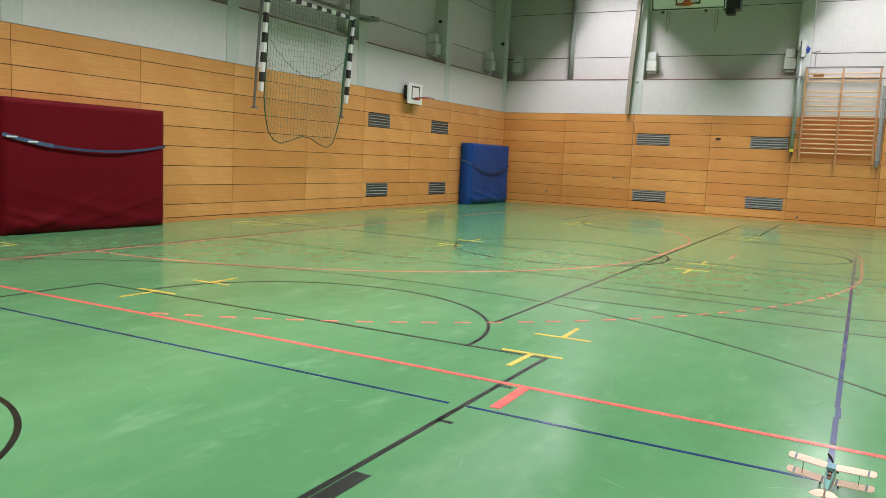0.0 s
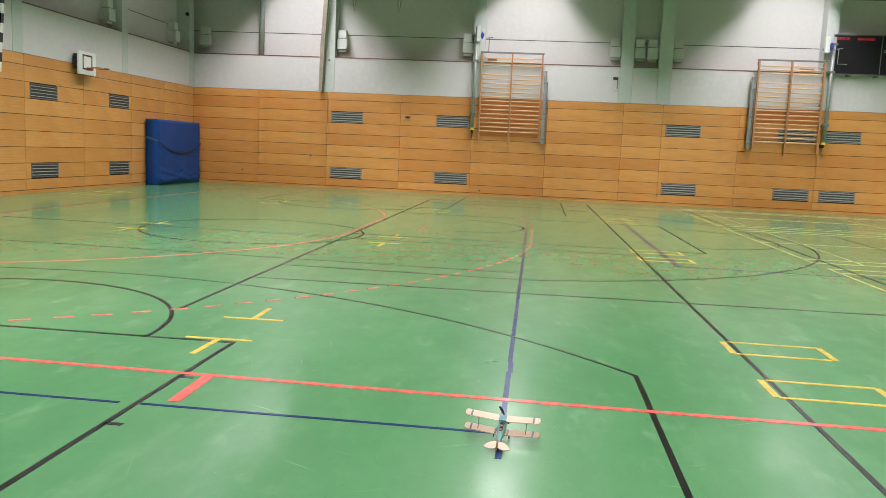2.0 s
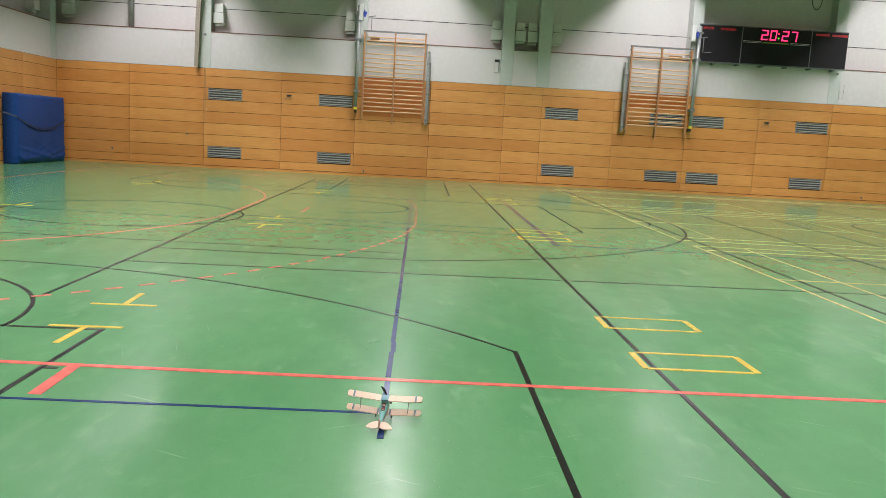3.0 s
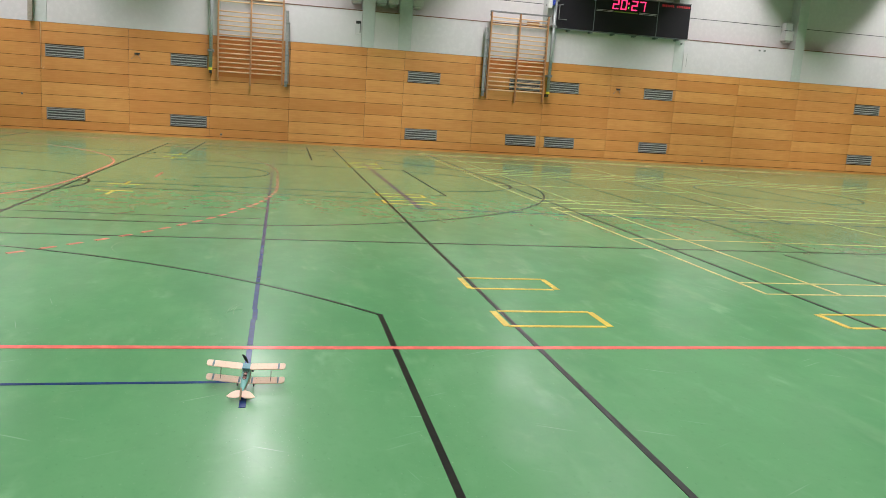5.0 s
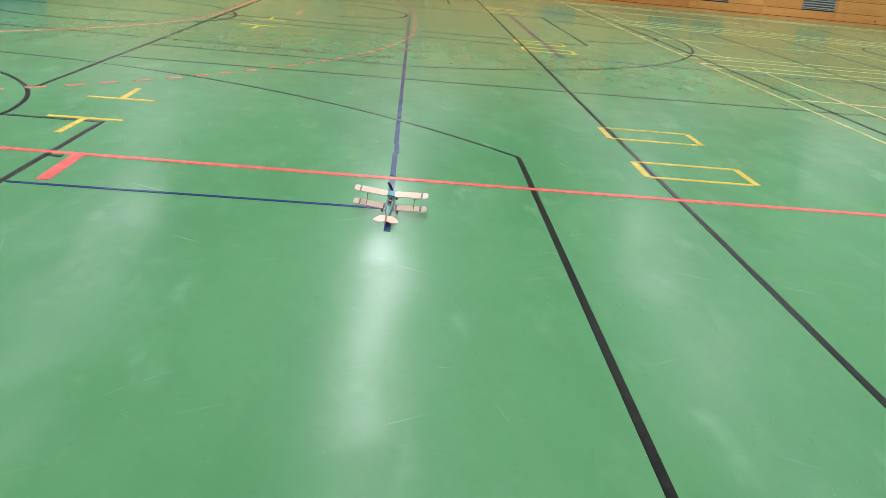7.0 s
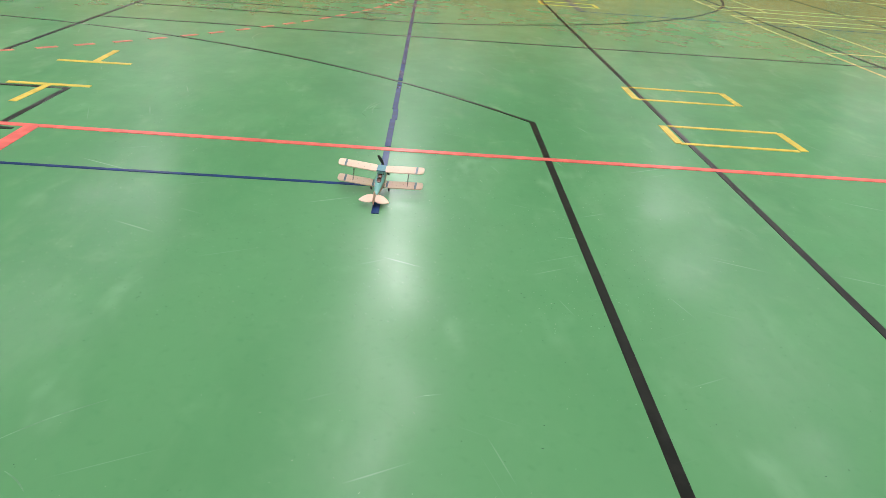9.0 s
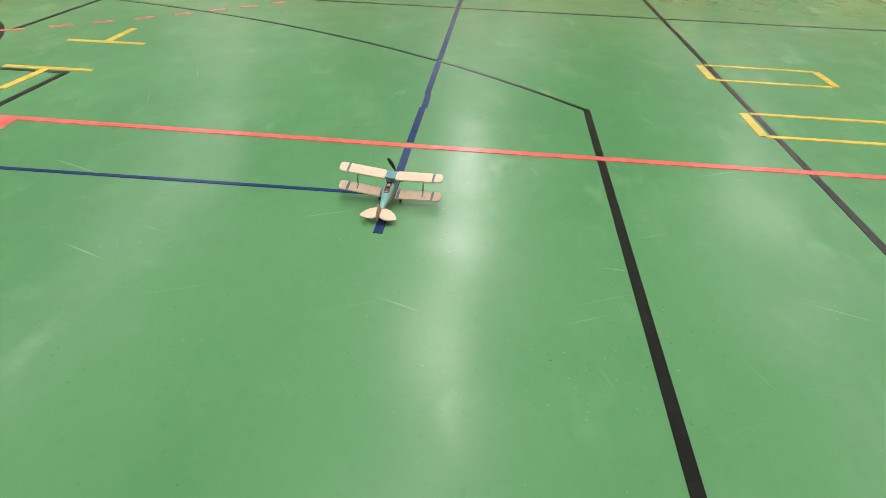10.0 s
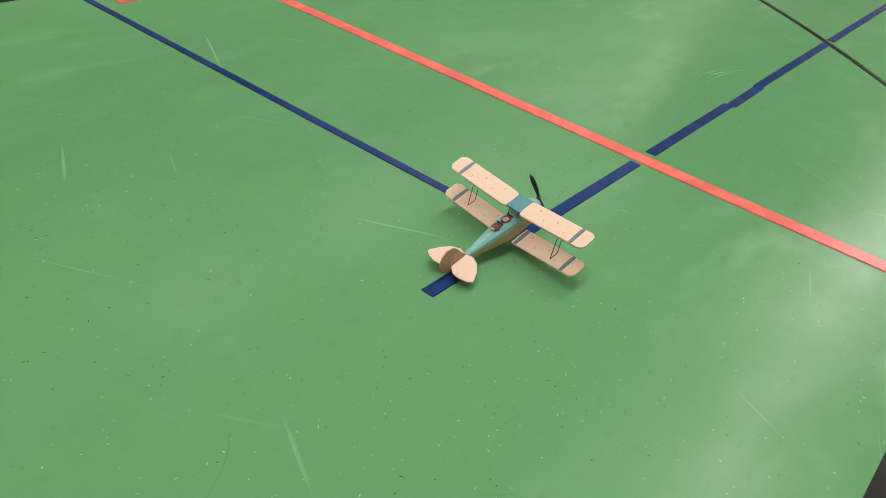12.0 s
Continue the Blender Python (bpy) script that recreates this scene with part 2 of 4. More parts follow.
# ---- floor, walls, ceiling ----
floor = thing("floor", boxed(LEFT - 0.3, NEAR - 0.3, -0.25, RIGHT + 0.3, FAR + 0.3, 0.0), FLOOR, "glossy green sports hall floor with court lines", "floor", "structure")
ceiling = thing("ceiling", boxed(LEFT - 1, NEAR - 1, TOP, RIGHT + 1, FAR + 1, TOP + 0.25), CEILING, "dull brown-grey hall ceiling above the lamps", "ceiling", "structure")


def wall_core(bm, lo, hi, axis, front, out, z0, z1, depth):
    """A solid piece of wall between lo and hi; front is its inner face, out the way that points outdoors."""
    if axis == "x":
        box(bm, lo, front, z0, hi, front + out * depth, z1)
    else:
        box(bm, front, lo, z0, front + out * depth, hi, z1)


FAR_COLUMNS = ((-7.18, -6.80), (-2.15, -1.78), (2.63, 3.03), (3.83, 4.25), (8.84, 9.20), (13.62, 13.98), (18.35, 18.72), (23.1, 23.5), (27.9, 28.3))
LEFT_COLUMNS = ((-2.0, -1.65), (2.75, 3.1), (7.52, 7.86), (12.22, 12.58), (16.95, 17.28), (21.3, 21.66))

wall_far = thing("wall_far", boxed(LEFT - 0.3, FAR + 0.02, 0, RIGHT + 0.3, FAR + 0.9, WOOD_TOP), BACKING, "long hall wall clad in honey-coloured boards", "wall", "structure")
wall_left = thing("wall_left", boxed(LEFT - 0.9, NEAR, 0, LEFT - 0.02, FAR + 0.02, WOOD_TOP), BACKING, "end wall clad in honey-coloured boards", "wall", "structure")
# unseen walls that close the hall, toned dark to cut bounced light
thing("wall_near", boxed(LEFT - 0.9, NEAR - 0.3, 0, RIGHT + 0.3, NEAR, TOP), UNSEEN_WALL, "plain unseen hall wall, timber-coloured to limit bounced light", "wall", "structure")
thing("wall_right", boxed(RIGHT, NEAR, 0, RIGHT + 0.3, FAR + 0.9, TOP), UNSEEN_WALL, "plain unseen end wall, timber-coloured to limit bounced light", "wall", "structure")


def gaps_between(spans, lo, hi):
    at = lo
    for a, b in spans:
        if a > at:
            yield at, a
        at = b
    if at < hi:
        yield at, hi


def upper_wall(wall, axis, front, out, columns, lo, hi):
    """The plaster band above the cladding, the recessed panel bays over its ledge and the columns between them."""
    bm = bmesh.new()
    wall_core(bm, lo, hi, axis, front + out * (RECESS + 0.02), out, WOOD_TOP, TOP, 0.3)
    thing("wall_upper", bm, SEAM, "upper hall wall with dark seams between its panels", "wall", "structure")
    seams = (LEDGE + 0.01, 5.18, 6.72, TOP)
    for a, b in gaps_between(columns, lo, hi):
        bm = bmesh.new()
        wall_core(bm, a + 0.006, b - 0.006, axis, front, out, WOOD_TOP + 0.003, LEDGE, RECESS + 0.01)
        part("plaster_panel", bm, PALE, wall, "pale plaster panel above the cladding")
        for z0, z1 in zip(seams, seams[1:]):
            bm = bmesh.new()
            wall_core(bm, a - 0.02, b + 0.02, axis, front + out * RECESS, out, z0 + 0.012, z1 - 0.012, 0.03)
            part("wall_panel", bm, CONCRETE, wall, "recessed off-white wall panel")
        bm = bmesh.new()
        wall_core(bm, a + 0.01, b - 0.01, axis, front - out * 0.012, out, LEDGE, LEDGE + 0.03, RECESS)
        thing("ledge_trim", bm, LEDGE_TRIM, "thin brown trim along the wall ledge", "trim", "structure")
    for a, b in columns:
        bm = bmesh.new()
        wall_core(bm, a, b, axis, front - out * 0.004, out, WOOD_TOP + 0.003, TOP, RECESS + 0.02)
        thing("column", bm, COLUMN, "pale mint square concrete column standing in the wall", "column", "structure", "wall columns")


upper_wall(wall_far, "x", FAR, 1, FAR_COLUMNS, LEFT - 0.9, RIGHT)
upper_wall(wall_left, "y", LEFT, -1, LEFT_COLUMNS, NEAR, FAR)

# roof girders from column to column, with the lamp rows between them
for a, b in FAR_COLUMNS:
    thing("roof_girder", boxed(a, NEAR, 7.90, b, FAR + 0.44, TOP), PALE, "deep pale concrete roof girder", "girder", "structure", "roof girders")

# ---- court lines ----
LINE = 0.046


def ribbon(bm, points, width, low, high, closed=False):
    """A painted stripe along plan points."""
    pts = [Vector(p) for p in points]
    n = len(pts)
    sides = []
    for i, p in enumerate(pts):
        a = pts[(i - 1) % n] if (i or closed) else p
        b = pts[(i + 1) % n] if (i < n - 1 or closed) else p
        d = (b - a).normalized()
        across = Vector((-d.y, d.x)) * width / 2
        sides.append((p + across, p - across, p + across * (1 + 0.003 / width), p - across * (1 + 0.003 / width)))
    for i in range(n if closed else n - 1):
        (a, b, la, lb), (c, d, lc, ld) = sides[i], sides[(i + 1) % n]
        lows = [bm.verts.new((v.x, v.y, low)) for v in (lb, ld, lc, la)]
        tops = [bm.verts.new((v.x, v.y, high)) for v in (b, d, c, a)]
        bm.faces.new(tops)
        for k in range(4):
            bm.faces.new((lows[k], lows[(k + 1) % 4], tops[(k + 1) % 4], tops[k]))
    return bm


def arc(cx, cy, r, a0, a1, steps=48):
    return [(cx + r * math.cos(radians(a0 + (a1 - a0) * i / steps)), cy + r * math.sin(radians(a0 + (a1 - a0) * i / steps))) for i in range(steps + 1)]


HEIGHT = {"black": (0.0020, BLACK_LINE), "blue": (0.0025, BLUE_LINE), "red": (0.0030, RED_LINE), "yellow": (0.0035, YELLOW_LINE)}


def marking(color, what, *strips, width=LINE, closed=False, mat=None):
    top, paint = HEIGHT[color]
    bm = bmesh.new()
    for points in strips:
        ribbon(bm, points, min(width, 0.034) if color == "black" and width < 0.06 else width, -0.001, top, closed)
    return thing("court_line", bm, mat or paint, f"{color} {what} on the green floor", "court line", "structure")


# handball court (red): side line, goal line, goal area line, dashed free-throw line, penalty mark
GOAL_X, GOAL_Y, GOAL_HALF = -9.16, 9.7, 1.15
marking("red", "handball side line", [(GOAL_X, 0), (-3.0, 0.0), (-0.6, -0.016), (0.1, -0.025), (0.6, -0.027), (3.0, -0.020), (31.08, 0)], width=0.048)
marking("red", "handball far side line", [(GOAL_X, 2 * GOAL_Y), (31.08, 2 * GOAL_Y)], mat=VEILED_RED)
marking("red", "handball goal line", [(GOAL_X, -0.025), (GOAL_X, 2 * GOAL_Y + 0.025)], mat=VEILED_RED)
marking("red", "handball goal area line", arc(GOAL_X, GOAL_Y - GOAL_HALF, 6.2, -90, 0) + arc(GOAL_X, GOAL_Y + GOAL_HALF, 6.2, 0, 90), mat=VEILED_RED)
marking("red", "penalty mark", [(-1.89, GOAL_Y - 0.4), (-1.89, GOAL_Y + 0.4)], mat=VEILED_RED)
start = 66.3
dashed = arc(GOAL_X, GOAL_Y - GOAL_HALF, 9.27, -start, 0, 420) + arc(GOAL_X, GOAL_Y + GOAL_HALF, 9.27, 0, start, 420)
bm, run = bmesh.new(), 0.0
for p, q in zip(dashed, dashed[1:]):
    step = math.dist(p, q)
    if step > 1:
        for k in range(int(step / 0.3)):
            ribbon(bm, [(p[0], p[1] + 0.3 * k), (p[0], p[1] + 0.3 * k + 0.15)], 0.046, -0.001, 0.0030)
    elif run % 0.3 < 0.15:
        ribbon(bm, [p, q], 0.046, -0.001, 0.0030)
    run += step
thing("court_line", bm, VEILED_RED, "dashed red free-throw line on the green floor", "court line", "structure")
marking("red", "substitution mark", [(-1.83, -0.03), (-1.82, -0.53)], width=0.07)

# basketball court across the hall (black)
KEY_X, BASE_Y = -4.50, -5.05
marking("black", "key of the cross court", [(-6.98, BASE_Y), (-7.0, 0.75), (-2.01, 0.80)])
marking("black", "key line of the cross court", [(-1.98, BASE_Y), (-2.0, 0.82)])
marking("black", "free-throw arc", arc(KEY_X, 0.78, 1.84, 0, 180))
marking("black", "no-charge arc under the basket", arc(KEY_X, -3.42, 1.36, -5, 185))
marking("black", "three-point line", [(0.832, BASE_Y), (0.85, 0.735)])
marking("black", "three-point arc", arc(-4.36, -3.40, 6.64, 38.3, 150), width=0.024)
marking("black", "side line of the cross court", [(1.764, BASE_Y), (1.755, 0.0), (1.738, 3.6), (1.72, 19.8)])
marking("black", "far side line of the cross court", [(-9.24, BASE_Y), (-9.24, 19.8)], width=0.03)
marking("black", "base line of the cross court", [(-10.7, BASE_Y), (1.76, BASE_Y)])
marking("black", "centre circle of the cross court", arc(KEY_X + 0.03, 7.95, 1.8, 0, 360), closed=False)
marking("black", "centre line of the cross court", [(-10.7, 7.85), (1.73, 7.50)], width=0.03)
marking("black", "far key of the cross court", [(KEY_X - 2.45, 20.2), (KEY_X - 2.45, 15.0), (KEY_X + 2.45, 15.0), (KEY_X + 2.45, 20.2)])
marking("black", "far free-throw arc", arc(KEY_X, 15.0, 1.8, 180, 360))
marking("black", "far three-point line", [(0.93, 19.9), (0.90, 14.8)])
marking("black", "lane mark", [(-1.92, -2.35), (-1.92, -1.79)], width=0.09)
marking("black", "lane mark", [(-2.0, -0.92), (-1.9, -0.92)])
marking("black", "lane mark", [(-2.0, -0.08), (-1.9, -0.08)])

# basketball court along the hall (black)
MAIN_X, MAIN_Y = -2.86, 10.8
marking("black", "base line of the main court", [(MAIN_X, 1.79), (MAIN_X - 0.05, 18.55)])
marking("black", "side line of the main court", [(MAIN_X, 3.53), (25.0, 4.2)])
marking("black", "far side line of the main court", [(MAIN_X, 18.4), (25.0, 18.4)])
marking("black", "main three-point line", [(MAIN_X, 4.5), (-1.31, 4.5)] + arc(-1.35, MAIN_Y, 6.46, -77, 77) + [(-1.31, 17.1), (MAIN_X, 17.1)])
marking("black", "main key", [(MAIN_X, 8.28), (2.88, 8.28)], [(2.88, 8.26), (2.88, 13.1)], [(MAIN_X, 13.1), (2.88, 13.1)])
marking("black", "main free-throw arc", arc(2.88, MAIN_Y, 1.8, -90, 90))
marking("black", "main no-charge arc", [(-1.31, MAIN_Y - 1.25)] + arc(-1.31, MAIN_Y, 1.25, -90, 90) + [(-1.31, MAIN_Y + 1.25)])
marking("black", "main centre circle", arc(11.3, 11.5, 1.8, 0, 360))
marking("black", "main centre line", [(11.3, 3.8), (11.3, 18.4)])
marking("black", "side line of the middle cross court", [(4.66, BASE_Y), (4.58, 19.8)])
marking("black", "line of the middle cross court", [(6.1, -3.0), (5.98, 3.55)])
marking("black", "key line of the middle cross court", [(6.5, 3.66), (6.5, 13.0)], width=0.03)
marking("black", "arc line of the middle cross court", [(7.95, 6.2), (8.0, 8.0), (8.16, 13.0)], width=0.03)

# volleyball courts (blue)
marking("blue", "side line of the cross volleyball court", [(0, -0.605), (0, -0.062)], [(0, 0.026), (0, 0.575)], [(0.009, 0.575), (0.006, 0.83)], [(0, 0.83), (0, 1.585)], [(0, 1.645), (0, 16.2)], width=0.031)
marking("blue", "end of the volleyball side line", [(0, -0.935), (0, -0.805)], width=0.031)
marking("blue", "base line of the cross volleyball court", [(-9.0, -0.63), (-2.09, -0.61)], [(-1.97, -0.603), (-0.045, -0.59)], width=0.025)
marking("black", "attack line of the cross volleyball court", [(-9.0, 5.12), (-0.05, 5.0)], width=0.026)
marking("blue", "base line of the main volleyball court", [(2.14, 6.49), (2.14, 14.8)], width=0.07)
marking("blue", "side line of the main volleyball court", [(2.14, 6.49), (20.0, 6.2)], width=0.03)
marking("blue", "far side line of the main volleyball court", [(2.14, 14.8), (20.0, 14.8)], width=0.03)

# badminton courts (yellow)
for y0 in (1.53, 7.90, 14.27):
    x0, x1 = 4.39, 17.8
    marking("yellow", "badminton court outline", *[[(x0, y0 + d), (x1, y0 + d)] for d in (0, 0.45, 5.27, 5.72)], width=0.029, mat=VEILED_YELLOW)
    marking("yellow", "badminton base and service lines", *[[(x, y0), (x, y0 + 5.72)] for x in (x0, x0 + 0.765, x0 + 4.48, x1 - 4.48)], width=0.031, mat=VEILED_YELLOW)
    marking("yellow", "badminton middle line", [(x0, y0 + 2.88), (x0 + 4.48, y0 + 2.88)], width=0.024, mat=VEILED_YELLOW)

# post marks (yellow): T shapes and small frames
for x in (-6.22, -2.137):
    for y, turn in ((0.868 if x > -3 else 0.825, -1), (1.572, 1), (7.2, -1), (8.05, 1), (13.75, -1), (14.5, 1)):
        marking("yellow", "T-shaped post mark", [(x - 0.25, y - 0.008), (x + 0.25, y + 0.008)], [(x, y + turn * 0.02), (x - 0.01, y + turn * 0.44)], width=0.042)
for x in (-11.1, 1.668, 4.36):
    for y in (0.459, 1.56, 6.95 if x > 0 else 7.1, 7.85 if x > 0 else 8.6, 13.3, 14.4):
        if x == 4.36 and y > 1:
            continue
        w, h = 0.80, 0.39 if x > 0 else 0.46
        slim = 0.03 if x < 0 else 0.036
        marking("yellow", "long side of a post mark", [(x + 0.03, y), (x + w - 0.06, y)], [(x + 0.06, y + h), (x + w - 0.03, y + h)], width=slim)
        marking("yellow", "short sides of a post mark", [(x + 0.024, y), (x + 0.024, y + h)], [(x + w - 0.024, y), (x + w - 0.024, y + h)], width=slim * 1.3)

# ---- lamp rows under the ceiling ----
def ceiling_lamp(x, y):
    """A fluorescent fitting hung on two rods, with deep shields added to cut light."""
    half = FITTING_L / 2 + 0.05
    fitting = base("ceiling_lamp", pose(x, y, LAMP_Z), "white fluorescent fitting with added dark light shields under the ceiling", "ceiling lamp", "ceiling lamps")
    part("housing", boxed(-0.73, -half, 0, 0.73, half, 0.12, 0.02), BOX_WHITE, fitting)
    # unseen sheets, added only to limit how far the light spreads sideways
    for side in (-0.70, 0.715):
        part("light_shield", boxed(side - 0.015, -1.97, -0.85, side, 1.97, 0.0), GRILLE, fitting, "unseen dark shield added to cut sideways light")
    for rod in (-1.0, 1.0):
        part("rod", piped([(0, rod, 0.1), (0, rod, TOP - LAMP_Z + 0.02)], 0.012, 6), DARK_STEEL, fitting, "thin steel rod")


for row_x in LAMP_ROWS:
    for lamp_y in FITTINGS:
        ceiling_lamp(row_x, lamp_y)


# ---- wall vents ----
def wall_vent(m, width, height, crossbars, slat, frame_mat, back_mat):
    """A louvred grille; its own x runs along the wall, y points into the wall."""
    vent = base("wall_vent", m, "grey louvred ventilation grille set into the wooden wall", "vent", "wall vents")
    # solid plate, coloured dark in place of a shaded opening
    part("backing", boxed(0, 0.006, 0, width, 0.018, height), back_mat, vent, "plate darkened for the shaded opening behind the slats")
    bm = bmesh.new()
    for x0, z0, x1, z1 in ((0, 0, width, 0.022), (0, height - 0.022, width, height), (0, 0.022, 0.022, height - 0.022), (width - 0.022, 0.022, width, height - 0.022)):
        box(bm, x0, -0.012, z0, x1, 0.006, z1)
    part("frame", bm, frame_mat, vent)
    for k in range(4):
        z = 0.02 + (height - 0.04) * (k + 0.5) / 4
        bm = boxed(0.022, -0.016, z - slat, width - 0.022, 0.004, z + slat)
        bmesh.ops.rotate(bm, cent=(0, -0.006, z), matrix=Matrix.Rotation(0.25, 3, "X"), verts=bm.verts[:])
        part("slat", bm, GRILLE_LIGHT, vent)
    for k in range(crossbars):
        x = width * (k + 1) / (crossbars + 1)
        part("crossbar", boxed(x - 0.008, -0.02, 0.022, x + 0.008, -0.014, height - 0.022), GRILLE, vent)
    return vent


VENT_ROWS = ((0.37, 0.34), (2.235, 0.34))
FAR_VENTS = ((-6.86, 0), (-3.26, 6), (4.21, 0), (7.71, 3), (9.12, 5), (12.66, 0), (21.2, 0))
LEFT_VENTS = (12.80, 16.24)
VENT_W = 1.09
for z, h in VENT_ROWS:
    for x, bars in FAR_VENTS:
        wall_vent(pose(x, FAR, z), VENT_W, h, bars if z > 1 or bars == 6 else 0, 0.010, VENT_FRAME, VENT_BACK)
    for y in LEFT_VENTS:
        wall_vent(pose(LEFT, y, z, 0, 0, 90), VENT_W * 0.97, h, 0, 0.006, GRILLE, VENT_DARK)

# ---- baseboards and cladding details ----
thing("baseboard", boxed(LEFT, FAR - 0.022, 0, RIGHT, FAR + 0.02, 0.075), BOARD_X, "low wooden baseboard along the long wall", "baseboard", "structure")
thing("baseboard", boxed(LEFT - 0.02, NEAR, 0, LEFT + 0.022, FAR - 0.022, 0.075), BOARD_Y, "low wooden baseboard along the end wall", "baseboard", "structure")


# ---- gym mats ----
def gym_mat(name, length, height, depth, mat, label, folds, seed):
    """A thick soft landing mat on its long edge; x along the wall, front towards -y."""
    rng = random.Random(seed)
    bm = bmesh.new()
    nx, nz = 60, 40
    creases = [(rng.uniform(0.05, 0.45) * length, rng.uniform(0.25, 0.6), rng.uniform(0.4, 1.0)) for _ in range(folds)]
    creases += [(length - c[0] * 0.7, -c[1], c[2]) for c in creases[: folds // 2]]

    def front(u, w):
        x, z = u * length, w * height
        edge = min(x, length - x, z, height - z)
        y = 0.035 * max(0.0, 1 - edge / 0.06) ** 2
        y += 0.012 * noise.noise((x * 1.3, z * 1.6, seed))
        low = max(0.0, 1 - z / 0.85)
        for cx, slope, amount in creases:
            d = (x - cx) * slope + (z - 0.12) * (1 if slope > 0 else 1)
            y += -0.046 * amount * low * math.exp(-((z - 0.1 - abs(x - cx) * abs(slope) * 0.6) / 0.035) ** 2)
        return Vector((x, y, z))

    grid = [[bm.verts.new(front(i / nx, k / nz)) for i in range(nx + 1)] for k in range(nz + 1)]
    back = [[bm.verts.new((i / nx * length, depth, k / nz * height)) for i in range(nx + 1)] for k in range(nz + 1)]
    for k in range(nz):
        for i in range(nx):
            bm.faces.new((grid[k][i], grid[k][i + 1], grid[k + 1][i + 1], grid[k + 1][i]))
            bm.faces.new((back[k][i], back[k + 1][i], back[k + 1][i + 1], back[k][i + 1]))
    for i in range(nx):
        bm.faces.new((grid[0][i], back[0][i], back[0][i + 1], grid[0][i + 1]))
        bm.faces.new((grid[nz][i], grid[nz][i + 1], back[nz][i + 1], back[nz][i]))
    for k in range(nz):
        bm.faces.new((grid[k][0], grid[k + 1][0], back[k + 1][0], back[k][0]))
        bm.faces.new((grid[k][nx], back[k][nx], back[k + 1][nx], grid[k + 1][nx]))
    mat_ob = base(name, Matrix(), label, "gym mat")
    part("cover", bm, mat, mat_ob, smooth=True)
    bm = piped([(0.02, 0.02, 0.03), (0.02, 0.02, height - 0.03)], 0.006, 6)
    tube(bm, [(0.02, 0.02, height - 0.025), (length - 0.02, 0.02, height - 0.025)], 0.006, 6)
    part("piping", bm, mat, mat_ob, "raised seam along the edges")
    return mat_ob


def strap(points, width, thick):
    """A flat webbing band along points on a mat's front."""
    bm = bmesh.new()
    rings = []
    for x, y, z in points:
        rings.append([bm.verts.new(v) for v in ((x, y, z - width / 2), (x, y - thick, z - width / 2), (x, y - thick, z + width / 2), (x, y, z + width / 2))])
    for a, b in zip(rings, rings[1:]):
        for k in range(4):
            bm.faces.new((a[k], a[(k + 1) % 4], b[(k + 1) % 4], b[k]))
    return bm


def sag(x0, z0, x1, z1, low, steps=30):
    out = []
    for i in range(steps + 1):
        u = i / steps
        out.append((x0 + (x1 - x0) * u, -0.006 - 0.03 * math.sin(u * math.pi), z0 + (z1 - z0) * u - low * 4 * u * (1 - u)))
    return out


red_mat = gym_mat("landing_mat", 3.08, 2.09, 0.36, RED_VINYL, "thick wine-red landing mat leaning on the wooden wall", 5, 3)
red_mat.matrix_world = pose(LEFT + 0.40, 2.48, 0, 0, 0, 90)
band = sag(0.0, 1.53, 3.08, 1.45, 0.165)
part("strap", strap(band[:9], 0.06, 0.006), STRAP_LIGHT, red_mat, "blue carrying strap with white lettering bars")
part("strap", strap(band[8:], 0.04, 0.006), STRAP_BLUE, red_mat, "slack blue carrying strap")
for x0, x1, z in ((0.05, 0.22, 1.50), (0.40, 0.56, 1.435)):
    part("strap_print", boxed(x0, -0.034, z - 0.012, x1, -0.024, z + 0.012), WHITE, red_mat, "white print bar on the strap")
blue_mat = gym_mat("landing_mat", 3.0, 2.0, 0.40, BLUE_VINYL, "thick royal-blue landing mat leaning in the hall corner", 6, 8)
blue_mat.matrix_world = pose(LEFT + 0.45, 18.2, 0, 0, 0, 90)
part("strap", strap(sag(0.0, 1.34, 3.0, 1.30, 0.30), 0.06, 0.006), STRAP_DARK, blue_mat, "dark slack carrying strap")
part("strap", strap([(-0.005, 0.38, 1.45), (-0.006, 0.2, 1.40), (-0.004, 0.0, 1.34)], 0.05, 0.006), STRAP_LIGHT, blue_mat, "grey strap end on the short side")

# ---- hoisted handball goal with its net ----
goal = base("handball_goal", pose(LEFT + 0.46, 7.965, 2.68, 0, 4, 0), "black and white handball goal hoisted up on the end wall", "goal")
GOAL_W, GOAL_H = 3.12, 2.04
for side, y in (("left", 0.0), ("right", GOAL_W - 0.08)):
    post = part("post", boxed(0, y, 0, 0.08, y + 0.08, GOAL_H, 0.008), WHITE, goal, "white post with black bands")
    for k in range(5):
        part("band", boxed(-0.002, y - 0.002, 0.2 + 0.4 * k, 0.082, y + 0.082, 0.4 + 0.4 * k - (0.0 if k < 4 else 0.0)), BLACK, post)
crossbar = part("crossbar", boxed(0, 0.08, GOAL_H - 0.08, 0.08, GOAL_W - 0.08, GOAL_H, 0.008), WHITE, goal, "white crossbar with black bands")
for k in range(8):
    y = 0.18 + 0.36 * k
    part("band", boxed(-0.002, y, GOAL_H - 0.082, 0.082, y + 0.18, GOAL_H + 0.002), BLACK, crossbar)
